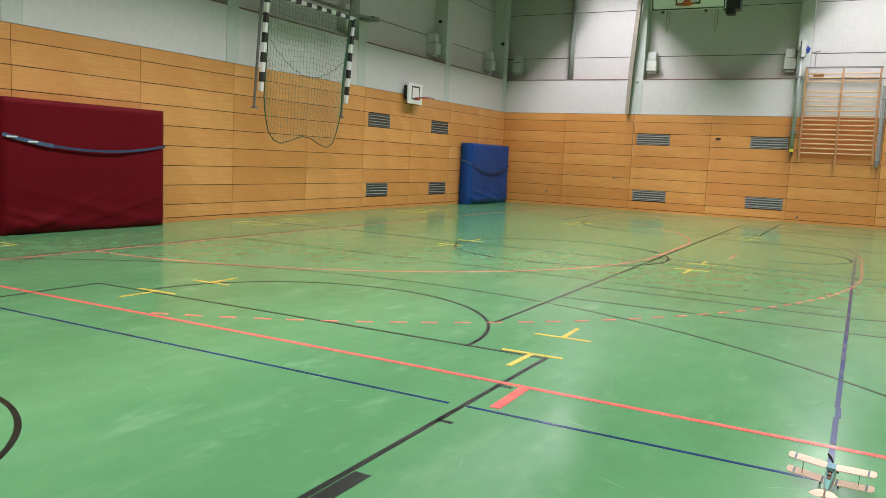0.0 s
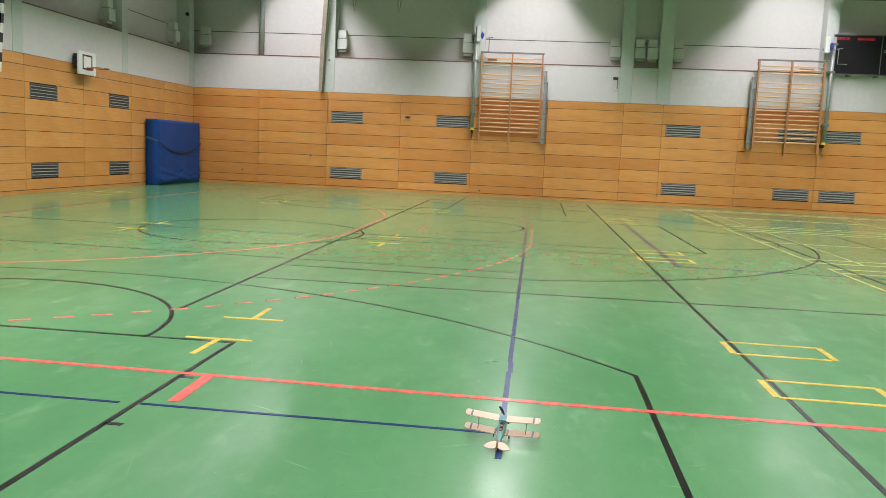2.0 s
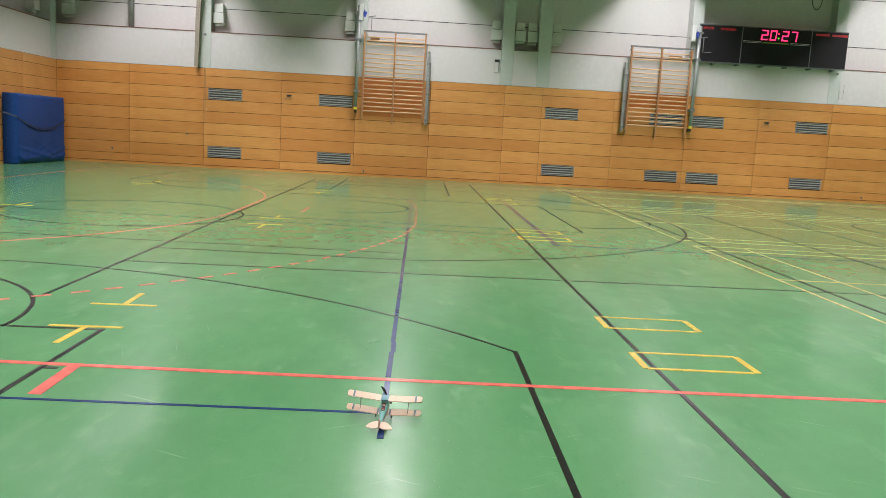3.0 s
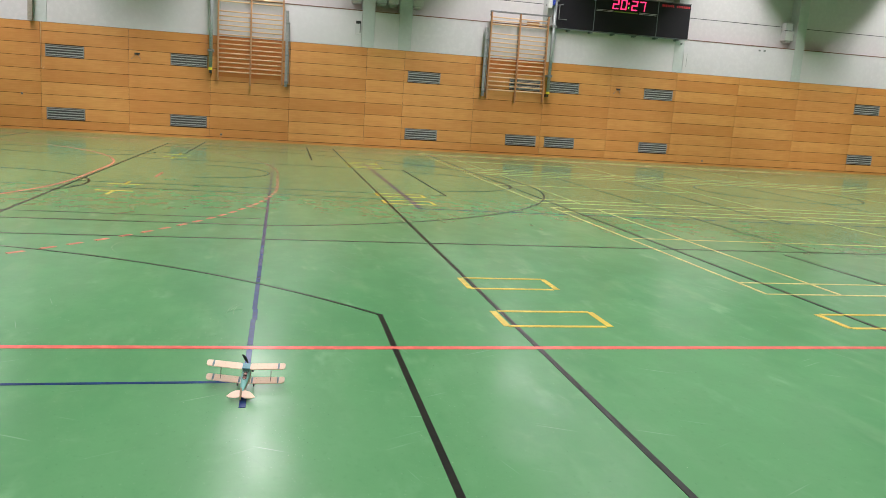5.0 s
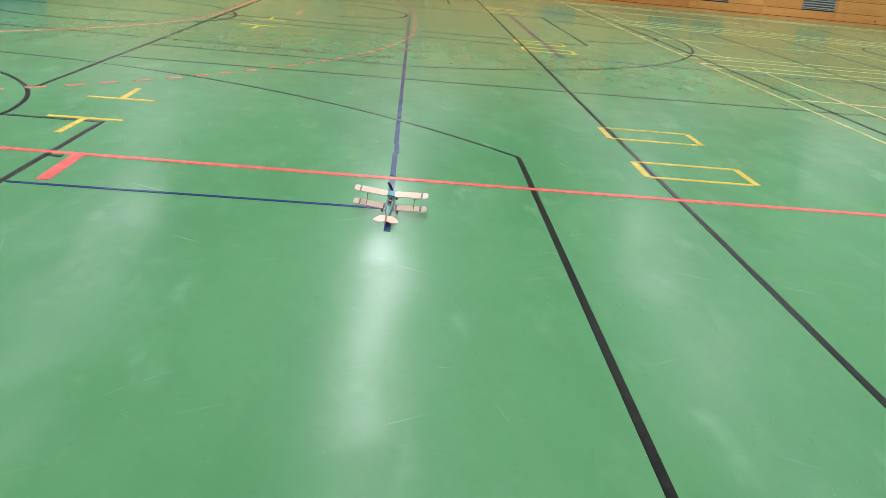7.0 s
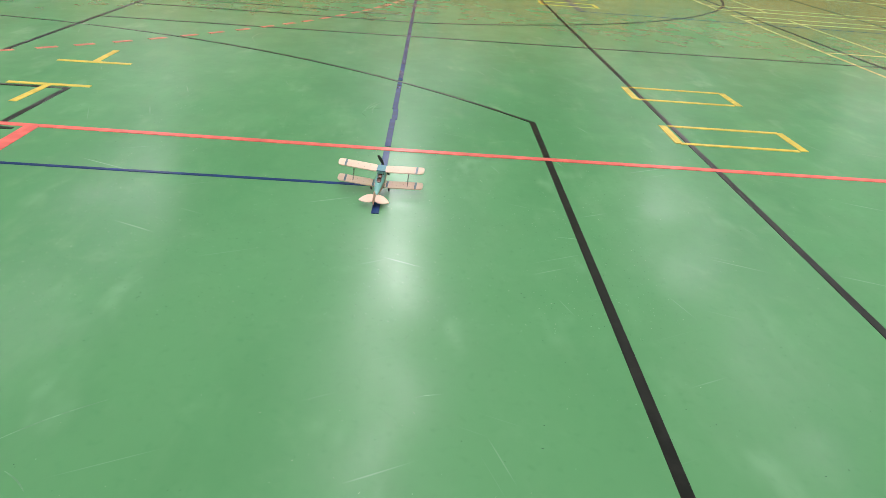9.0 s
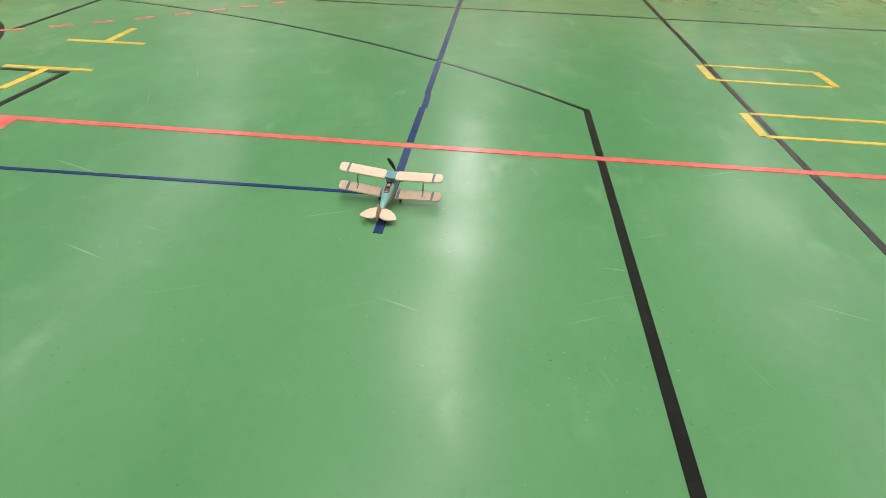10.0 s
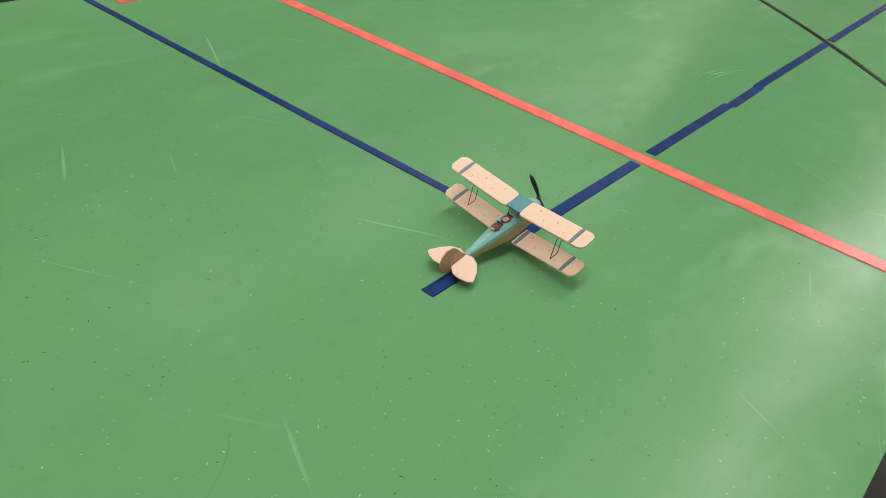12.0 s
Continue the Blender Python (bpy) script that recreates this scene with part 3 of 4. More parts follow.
for y in (-0.02, GOAL_W - 0.03):
    bm = boxed(-0.10, y, -0.33, -0.06, y + 0.04, GOAL_H + 0.6)
    box(bm, -0.11, y - 0.02, -0.36, -0.01, y + 0.06, -0.32)
    box(bm, -0.08, y + 0.005, GOAL_H - 0.1, 0.0, y + 0.035, GOAL_H - 0.06)
    box(bm, -0.64, y + 0.005, GOAL_H + 0.5, -0.08, y + 0.035, GOAL_H + 0.54)
    part("stanchion", bm, DARK_STEEL, goal, "folded steel stanchion")
NET_LOW = ((0.0, 2.57), (0.035, 2.15), (0.08, 1.85), (0.15, 1.67), (0.23, 1.61), (0.33, 1.68), (0.47, 1.79), (0.6, 1.77), (0.75, 1.63), (0.86, 1.57), (0.93, 1.70), (0.975, 2.05), (1.0, 2.5))


def net_low(u):
    for (a, za), (b, zb) in zip(NET_LOW, NET_LOW[1:]):
        if u <= b:
            w = (u - a) / (b - a)
            return za + (zb - za) * w - 2.66
    return NET_LOW[-1][1] - 2.66


def net_point(u, v):
    top = GOAL_H - 0.04
    low = net_low(u)
    narrow = 0.04 * v
    return (0.02 + 0.03 * math.sin(u * 9 + v * 4), 0.08 + (GOAL_W - 0.16) * (narrow + u * (1 - 2 * narrow)), top + (low - top) * v)


bm = bmesh.new()
for k in range(1, 27):
    u = k / 27
    tube(bm, [net_point(u, v / 16) for v in range(17)], 0.0030, 3)
for k in range(1, 26):
    tube(bm, [net_point(u / 24, k / 26) for u in range(25)], 0.0030, 3)
part("net", bm, NET_GREEN, goal, "green cord net hanging below the goal")
bm = piped([net_point(u / 40, 1.0) for u in range(41)], 0.012, 5)
tube(bm, [net_point(0, v / 10) for v in range(11)], 0.012, 5)
tube(bm, [net_point(1, v / 10) for v in range(11)], [0.016 + 0.014 * math.sin(v * 0.31) for v in range(11)], 6)
part("net_edge", bm, NET_DARK, goal, "dark green edge rope of the net")
part("slack_rope", piped([(-0.02, 0.30 + 2.65 * i / 24, 1.09 - 0.57 * math.sin(i / 24 * math.pi) ** 0.9 - 0.1 * i / 24 + 0.02 * math.sin(i * 2.3)) for i in range(25)], 0.006, 5), NET_DARK, goal, "slack rope drooping inside the net")


# ---- small basketball board on the end wall ----
mini = base("basketball_board", pose(LEFT + 0.16, 14.46, 2.97), "small white practice basketball board with rust-red hoop", "basketball board")
part("panel", boxed(0, 0, 0, 0.05, 0.78, 0.58, 0.006), WHITE, mini)
part("housing", boxed(-0.12, 0.03, 0.12, -0.001, 0.75, 0.50), VOID, mini, "dark housing behind the board")
bm = bmesh.new()
for y0, z0, y1, z1 in ((0.17, 0.12, 0.21, 0.5), (0.57, 0.12, 0.61, 0.5), (0.21, 0.46, 0.57, 0.5), (0.21, 0.12, 0.57, 0.16)):
    box(bm, 0.05, y0, z0, 0.054, y1, z1)
part("target_frame", bm, BLACK, mini, "black target rectangle")
hoop = part("hoop", piped([(0.40 + 0.225 * math.cos(a * math.tau / 24), 0.39 + 0.225 * math.sin(a * math.tau / 24), 0.17) for a in range(24)], 0.009, 6, True), RIM_RED, mini, "rust-red steel hoop")
part("hoop_bracket", boxed(0.05, 0.35, 0.11, 0.19, 0.43, 0.185), RIM_RED, mini, "rust-red hoop bracket")
bm = bmesh.new()
for k in range(10):
    a = k * math.tau / 10
    tube(bm, [(0.40 + 0.22 * math.cos(a), 0.39 + 0.22 * math.sin(a), 0.165), (0.40 + 0.14 * math.cos(a + 0.2), 0.39 + 0.14 * math.sin(a + 0.2), -0.12)], 0.0016, 3)
part("hoop_net", bm, BOX_WHITE, mini, "short white hoop net")
for y in (0.12, 0.60):
    part("wall_bracket", boxed(-0.165, y, 0.2, -0.12, y + 0.06, 0.4), DARK_STEEL, mini, "steel wall bracket")

# ---- hoisted basketball board under the ceiling ----
big = base("basketball_board", pose(-5.15, 15.6, 5.40, 20), "white basketball board hoisted up under the ceiling", "basketball board")
part("panel", boxed(0, 0, 0, 1.8, 0.04, 1.05, 0.006), WHITE, big)
bm = bmesh.new()
for x0, z0, x1, z1 in ((0.02, 0.02, 1.78, 0.05), (0.02, 1.0, 1.78, 1.03), (0.02, 0.05, 0.05, 1.0), (1.75, 0.05, 1.78, 1.0), (0.60, 0.14, 0.64, 0.60), (1.16, 0.14, 1.20, 0.60), (0.64, 0.56, 1.16, 0.60), (0.64, 0.14, 1.16, 0.18)):
    box(bm, x0, -0.004, z0, x1, 0.0, z1)
part("markings", bm, BLACK, big, "black border and target rectangle")
part("hoop", piped([(0.9 + 0.225 * math.cos(a * math.tau / 24), -0.36 + 0.225 * math.sin(a * math.tau / 24), 0.2) for a in range(24)], 0.011, 6, True), ORANGE, big, "orange steel hoop")
part("hoop_bracket", boxed(0.82, -0.15, 0.12, 0.98, 0.0, 0.24), ORANGE, big, "orange hoop bracket")
for x in (0.35, 1.4):
    part("hanger", piped([(x, 0.04, 0.25), (x, 0.04 + 0.342 * 2.8, 0.25 + 0.940 * 2.8)], 0.03, 8), DARK_STEEL, big, "steel hanger tube")
    part("pad", boxed(x - 0.1, -0.01, -0.06, x - 0.04, 0.05, 0.0), BLACK, big, "black edge pad")
for x, drop in ((0.42, 0.55), (1.58, 0.6)):
    up = Vector((0, 0.342, 0.940))
    pts = [Vector((x, 0.03, 0.02)), Vector((x - 0.04, 0.03, 0.02)) - up * drop * 0.6, Vector((x, 0.03, 0.02)) - up * drop, Vector((x + 0.04, 0.03, 0.02)) - up * drop * 0.6, Vector((x + 0.05, 0.03, 0.02))]
    part("hoist_rope", piped(pts, 0.012, 5), GREY_TIMBER, big, "slack grey hoist rope")
speaker = base("loudspeaker", pose(-3.48, 15.9, 5.33), "black loudspeaker box hanging from the ceiling", "loudspeaker")
part("cabinet", boxed(0, 0, 0.1, 0.42, 0.35, 0.7, 0.02), BLACK, speaker)
part("horn", boxed(0.08, -0.03, -0.02, 0.30, 0.25, 0.14, 0.03), VOID, speaker, "dark lower horn")
part("hanger", piped([(0.21, 0.18, 0.68), (0.21, 0.18, 3.0)], 0.02, 6), DARK_STEEL, speaker, "steel hanger rod")


# ---- wall bars, poles and hoists on the long wall ----
def wall_bars(m, width):
    bars = base("wall_bars", m, "wooden wall bars hoisted up on the long wall", "wall bars", "wall bars")
    for x, low in ((0, 1.86), (width / 2 - 0.02, 1.75), (width - 0.05, 1.84)):
        part("upright", boxed(x, -0.02, low, x + 0.05, 0.09, 4.66, 0.006), UPRIGHT, bars)
    heights = [4.50, 4.385, 4.27] + [3.97 - 0.1405 * k for k in range(14)]
    for z in heights:
        for x0, x1 in ((0.05, width / 2 - 0.02), (width / 2 + 0.03, width - 0.05)):
            part("rung", piped([(x0, 0.035, z), (x1, 0.035, z)], 0.021, 8), RUNG, bars, smooth=True)
    part("top_rail", boxed(-0.02, -0.03, 4.66, width + 0.02, 0.10, 4.70), DARK_STEEL, bars, "grey steel top rail")
    for z in (4.55, 3.3, 2.1):
        for x in (0.0, width - 0.05):
            part("bracket", boxed(x + 0.01, 0.09, z, x + 0.04, 0.22, z + 0.06), DARK_STEEL, bars, "steel wall bracket")
    return bars


wall_bars(pose(-1.86, FAR - 0.22, 0), 2.02)
wall_bars(pose(6.85, FAR - 0.22, 0.03), 2.02)


def guide_pole(x, low, high, radius, lean, label, cap):
    pole = base("guide_pole", pose(x, FAR - 0.27, low), label, "pole", "guide poles")
    part("tube", piped([(0, 0, 0), (lean, 0, high - low)], radius, 14), STEEL, pole, smooth=True)
    if cap:
        part("cap", piped([(-0.001, 0, -0.06), (0, 0, 0.015)], radius * 1.06, 14), YELLOW_CAP, pole, "yellow plastic end cap")
        part("foot", boxed(-0.03, -0.02, -0.16, 0.03, 0.25, -0.055), BLACK, pole, "dark foot bracket")
    for z in (0.5, (high - low) * 0.66, (high - low) - 0.25):
        part("clamp", boxed(lean * z / (high - low) - radius - 0.03, -radius - 0.01, z, lean * z / (high - low) + radius + 0.03, 0.27, z + 0.07), DARK_STEEL, pole, "steel wall clamp")
    return pole


guide_pole(-2.05, 2.22, 5.45, 0.056, 0.03, "thick galvanised steel pole beside the wall bars", True)
guide_pole(9.00, 2.22, 5.45, 0.056, 0.03, "thick galvanised steel pole beside the wall bars", True)


def grey_post(x, low, high):
    post = base("wall_post", pose(x, FAR - 0.16, low), "flat grey steel post beside the wall bars", "post", "wall posts")
    part("board", boxed(-0.045, -0.02, 0, 0.045, 0.03, high - low, 0.006), GREY_POST, post)
    part("rail", boxed(0.055, -0.05, 0.10, 0.08, -0.02, high - low - 0.35, 0.004), DARK_STEEL, post, "narrow dark rail on the post")
    for z in (0.12, 0.95, high - low - 0.42):
        part("clamp", boxed(-0.05, -0.055, z, 0.085, -0.02, z + 0.05), DARK_STEEL, post, "steel clamp")
    for z in (0.3, high - low - 0.3):
        part("spacer", boxed(-0.02, 0.03, z, 0.02, 0.16, z + 0.06), DARK_STEEL, post, "short wall spacer")


grey_post(0.26, 1.80, 4.15)
grey_post(6.74, 1.95, 4.18)

# darker, redder veneer behind the wall bars
for x0, x1, low in ((-1.84, 0.14, 1.99), (6.87, 8.85, 2.72)):
    thing("wall_patch", boxed(x0, FAR - 0.004, low, x1, FAR + 0.001, WOOD_TOP - 0.004), BOARD_DARK, "darker veneer on the wall behind wall bars", "wall panel", "structure")


def winch(m):
    w = base("hoist_winch", m, "steel hand winch with blue strap on a column", "winch", "hoist winches")
    part("housing", boxed(-0.07, -0.08, 0, 0.07, 0.08, 0.50, 0.02), BOX_WHITE, w, "pale winch housing")
    part("strap", piped([(0.10, -0.09, 0.10), (0.13, -0.10, 0.16), (0.15, -0.09, 0.24), (0.11, -0.10, 0.30), (0.09, -0.10, 0.20), (0.12, -0.1, 0.12)], 0.032, 6), plain("bright_blue_strap", (0.02, 0.05, 0.35), 0.6), w, "coiled bright blue strap")
    bm = piped([(0.34, -0.05, 0.15), (0.34, -0.05, -0.32), (0.62, -0.05, -0.32)], 0.014, 6)
    tube(bm, [(0.24, -0.05, 0.12), (0.46, -0.05, 0.16)], 0.014, 6)
    part("crank", bm, DARK_STEEL, w, "bent steel crank")
    part("arm", boxed(-0.02, 0.05, 0.1, 0.05, 0.30, 0.18), DARK_STEEL, w, "steel mounting arm")
    return w


winch(pose(-1.96, FAR - 0.30, 4.98))
winch(pose(8.80, FAR - 0.30, 4.95))
thing("ledge_plate", boxed(-1.66, FAR - 0.04, 4.40, -1.36, FAR + 0.0, 4.53), UPRIGHT, "small brown plate on the wall behind the bars", "plate")
thing("ledge_plate", boxed(8.15, FAR - 0.04, 4.36, 8.58, FAR + 0.0, 4.50), UPRIGHT, "small brown plate on the wall behind the bars", "plate")

# leaning timber, pipes and conduits
thing("leaning_beam", piped([(-7.22, FAR - 0.12, WOOD_TOP + 0.01), (-7.16, FAR - 0.18, 4.8), (-7.02, FAR - 0.25, 6.9), (-6.98, FAR - 0.27, TOP)], [0.085, 0.10, 0.095, 0.095], 4), GREY_TIMBER, "greyed wooden beam leaning up along a column", "beam")
thing("drain_pipe", piped([(-9.42, FAR + 0.22, LEDGE + 0.03), (-9.40, FAR + 0.22, TOP)], 0.09, 14), STEEL, "vertical galvanised pipe in the wall recess", "pipe", smooth=True)
thing("conduit", piped([(-6.97, FAR - 0.03, WOOD_TOP), (-6.97, FAR - 0.03, 1.9), (-6.93, FAR - 0.03, 1.84), (-6.89, FAR - 0.03, 1.92)], 0.007, 6), RUNG, "thin pale conduit running down the cladding", "conduit")


# ---- casings in the wall bays ----
def wall_casing(m):
    casing = base("wall_casing", m, "off-white box casing fixed beside a column", "casing", "wall casings")
    part("upper_box", boxed(0.02, 0.0, 0.36, 0.30, 0.25, 0.62, 0.01), BOX_WHITE, casing)
    part("lower_box", boxed(0.0, -0.05, 0.0, 0.34, 0.25, 0.34, 0.01), BOX_WHITE, casing)
    part("gap_strip", boxed(0.03, -0.01, 0.34, 0.29, 0.2, 0.36), SEAM, casing, "dark gap between the boxes")
    part("flap", boxed(0.04, 0.03, -0.08, 0.30, 0.2, -0.005, 0.01), BOX_WHITE, casing, "stepped lower outlet")
    return casing


for x in (-11.62, -6.78, -2.52, 2.28, 3.06, 3.47, 4.28, 13.2, 18.0):
    wall_casing(pose(x, FAR + 0.2, 4.68))
for y in (16.55, 20.6, 11.85, 7.15):
    wall_casing(pose(LEFT - 0.2, y, 4.62, 0, 0, 90))

# ---- scoreboard ----
SB = base("scoreboard", pose(9.04, FAR - 0.30, 4.33), "black electronic scoreboard showing the time in pink digits", "scoreboard")
SB_W, SB_H = 4.88, 1.18
for x0, x1 in ((0, 1.36), (1.38, 3.66), (3.68, SB_W)):
    panel = part("panel", boxed(x0, 0, 0.03, x1, 0.14, SB_H, 0.01), BOARD_BLACK, SB)
bm = boxed(-0.02, 0.02, 0.0, SB_W + 0.02, 0.16, 0.03)
box(bm, -0.02, 0.02, SB_H, SB_W + 0.02, 0.16, SB_H + 0.03)
for x in (1.36, 3.66):
    box(bm, x, -0.004, 0.03, x + 0.02, 0.14, SB_H)
for k in range(6):
    box(bm, 0.5 + k * 0.8, 0.05, -0.05, 0.58 + k * 0.8, 0.30, 0.0)
part("frame", bm, GRILLE, SB, "grey metal frame and brackets")
for x0, x1 in ((1.42, 2.02), (2.98, 3.62)):
    for z in (0.70, 0.74):
        part("divider_line", boxed(x0, -0.008, z, x1, -0.001, z + 0.013), GRILLE_LIGHT, SB, "thin white divider line")
part("print_bar", boxed(2.06, -0.008, 0.705, 2.92, -0.001, 0.738), plain("lime_print", (0.22, 0.36, 0.05), 0.6), SB, "lime-green printed bar")

SEGMENTS = {"2": "abged", "0": "abcdef", "7": "abc"}


def digit(ch, x, z, w, h, t=0.044):
    """A slanted seven-segment numeral."""
    bm = bmesh.new()
    places = {"a": (0, h - t, w, h), "b": (w - t, h / 2, w, h), "c": (w - t, 0, w, h / 2), "d": (0, 0, w, t), "e": (0, 0, t, h / 2), "f": (0, h / 2, t, h), "g": (0, h / 2 - t / 2, w, h / 2 + t / 2)}
    for s in SEGMENTS[ch]:
        x0, z0, x1, z1 = places[s]
        g = 0.006
        box(bm, x + x0 + g, -0.014, z + z0 + g, x + x1 - g, -0.001, z + z1 - g)
    for v in bm.verts:
        v.co.x += (v.co.z - z) * 0.08
    return bm


for ch, x in (("2", 1.98), ("0", 2.27), ("2", 2.66), ("7", 2.95)):
    part("digit", digit(ch, x, 0.80, 0.22, 0.33), LED_PINK, SB, "glowing pink digit")
part("colon_dot", boxed(2.55, -0.012, 1.00, 2.595, -0.001, 1.045), LED_PINK, SB, "glowing pink dot")
part("colon_dot", boxed(2.545, -0.012, 0.86, 2.59, -0.001, 0.905), LED_GREEN, SB, "glowing green dot")
for x0, n in ((0.64, 8), (3.80, 7), (4.34, 8)):
    bm = bmesh.new()
    for k in range(n):
        box(bm, x0 + k * 0.065, -0.008, 1.04, x0 + k * 0.065 + 0.045, -0.001, 1.11)
    part("caption_bars", bm, LED_RED, SB, "dim red caption bars")
words = bpy.data.curves.new("caption", "FONT")
words.body, words.size, words.extrude = "SPIELER", 0.11, 0.002
words.materials.append(LED_RED)
caption = new("caption", words)
caption.parent = SB
caption.matrix_basis = pose(0.06, -0.004, 1.04, 90, 0, 0)
tagged(caption, "dim red caption word")

# ---- small fittings on the walls ----


def wall_hook(m):
    hook = base("wall_hook", m, "small dark steel hook fitting on the cladding", "hook", "wall hooks")
    part("plate", boxed(-0.08, -0.04, -0.022, 0.08, 0.0, 0.022, 0.008), BLACK, hook)
    part("eye", piped([(-0.06, -0.05, 0), (-0.04, -0.10, -0.03), (0.04, -0.10, -0.03), (0.06, -0.05, 0)], 0.012, 6), BLACK, hook, "bent black eye")
    # two slim bars shape the V of shadow below the hook
    for end in (-0.17, 0.10):
        part("strut", piped([(0, -0.03, 0), (end, -0.015, -0.17)], 0.006, 6), DARK_STEEL, hook, "thin dark bar drawn for the hook's shadow line")
    return hook


for x, z in ((-4.24, 2.50), (11.66, 2.50)):
    wall_hook(pose(x, FAR, z))


def wall_socket(m):
    s = base("wall_socket", m, "small black round socket low on the cladding", "socket", "wall sockets")
    part("plate", boxed(-0.034, -0.012, -0.034, 0.034, 0.0, 0.034, 0.006), GREY_TIMBER, s)
    part("insert", piped([(0, -0.014, 0), (0, -0.004, 0)], 0.022, 12), BLACK, s, "black round insert")
    return s


for x, z in ((-1.72, 0.17), (15.2, 0.17)):
    wall_socket(pose(x, FAR, z))
for x, z in ((-7.54, 1.08), (-9.96, 0.48)):
    wall_socket(pose(x, FAR, z))
switch = base("wall_switch_box", pose(2.42, FAR, 3.62), "white switch box with a dark slot on the plaster band", "switch box")
part("casing", boxed(0, -0.04, 0, 0.15, 0.0, 0.42, 0.01), PALE, switch)
part("slot", boxed(0.0, -0.045, 0.33, 0.16, -0.038, 0.42), BLACK, switch, "dark slot at the top")
part("edge", boxed(0.13, -0.044, 0.05, 0.16, -0.038, 0.33), DARK_STEEL, switch, "dark side edge")
plate = base("cover_plate", pose(13.99, FAR, 3.45), "pale raised cover plate beside a column", "plate")
part("face", boxed(0, -0.016, 0, 0.13, 0.0, 0.44, 0.004), PALE, plate)
# solid dark strip in place of the shadow beside the plate
part("edge", boxed(0.13, -0.014, -0.012, 0.142, 0.0, 0.452), DARK_STEEL, plate, "dark strip painted as the shadow at the plate edge")
for x in (16.9, 17.1):
    thing("wall_switch", boxed(x, FAR - 0.02, 4.2, x + 0.08, FAR, 4.26, 0.006), DARK_STEEL, "small dark switch on the plaster band", "switch", group="wall switches")
device = base("hanging_device", pose(10.72, FAR - 0.4, 6.46), "small black device hanging above the scoreboard", "device")
part("casing", boxed(-0.2, -0.2, 0, 0.2, 0.15, 0.14, 0.03), BLACK, device)
part("rod", piped([(0, 0, 0.13), (0, 0, TOP - 6.46 + 0.01)], 0.02, 6), DARK_STEEL, device, "thin steel rod")
thing("column_knob", piped([(LEFT - 0.06, 21.31, 5.60), (LEFT - 0.06, 21.25, 5.60)], 0.06, 12), BLACK, "small black round knob on the corner column", "knob")
thing("column_knob", piped([(LEFT - 0.24, 16.96, 5.65), (LEFT - 0.24, 16.90, 5.65)], 0.05, 12), BLACK, "small black round knob on the side of a column", "knob")
thing("column_knob", piped([(-6.98, FAR - 0.04, 4.28), (-6.98, FAR + 0.01, 4.28)], 0.04, 10), DARK_STEEL, "small dark knob on a column", "knob")
thing("column_knob", piped([(13.85, FAR - 0.04, 4.22), (13.85, FAR + 0.01, 4.22)], 0.035, 10), DARK_STEEL, "small dark knob on a column", "knob")
thing("hoist_bracket", boxed(LEFT, 12.2, 4.86, LEFT + 0.45, 12.5, 4.96, 0.02), DARK_STEEL, "dark steel hoist bracket on a column", "bracket")
thing("hoist_beam", boxed(LEFT + 0.36, 8.0, 4.86, LEFT + 0.42, 12.5, 4.92, 0.01), DARK_STEEL, "dark steel hoist rail above the goal", "rail")
thing("cable_loop", piped([(13.1 + 0.17 * math.cos(a * math.tau / 20), FAR + RECESS - 0.01, 6.68 + 0.36 * math.sin(a * math.tau / 20)) for a in range(20)], 0.012, 5, True), BLACK, "dark cable loop hanging on the upper wall", "cable")

# rubbed scuffs on the floor: pale scratches and dark rubber marks
PALE_SCUFF = line_paint("pale_scuff", (0.175, 0.375, 0.195), 0.25)
DARK_SCUFF = plain("dull_scuff", (0.112, 0.295, 0.13), 0.6, wear=0.1, scale=4, shine=0.02)


def floor_scuff(mat, what, wide, bend, *ends):
    """A thin stroke between two plan points that bows a little and thins out at its ends."""
    a, b = (Vector(e) for e in ends)
    across = Vector((a.y - b.y, b.x - a.x))
    points = [a.lerp(b, k / 10) + across * bend * math.sin(k / 10 * math.pi) for k in range(11)]
    side = across.normalized() * wide / 2
    bm = bmesh.new()
    rows = []
    for k, p in enumerate(points):
        w = side * (0.25 + 0.75 * math.sin((k + 0.5) / 11 * math.pi))
        rows.append([bm.verts.new((v.x, v.y, 0.0008)) for v in (p - w, p + w)])
    for (p, q), (r, t) in zip(rows, rows[1:]):
        bm.faces.new((p, r, t, q))
    thing("floor_scuff", bm, mat, what + " on the green floor", "scuff mark", "structure")


for wide, bend, *ends in (
    (0.006, 0.05, (-0.18, 0.72), (-0.12, 0.97)), (0.005, 0.05, (-0.16, 0.77), (-0.08, 0.98)), (0.004, 0.05, (-0.13, 0.69), (-0.12, 0.88)),
    (0.004, 0.05, (0.74, -1.07), (0.87, -1.09)), (0.005, 0.04, (-0.78, -2.50), (-0.58, -2.31)), (0.005, 0.05, (-0.70, -2.59), (-0.63, -2.65)),
    (0.003, 0.05, (0.20, -2.23), (0.27, -2.21)), (0.010, 0.16, (-1.22, 2.66), (-1.22, 3.40)),
):
    floor_scuff(PALE_SCUFF, "pale rubbed scuff", wide, bend, *ends)
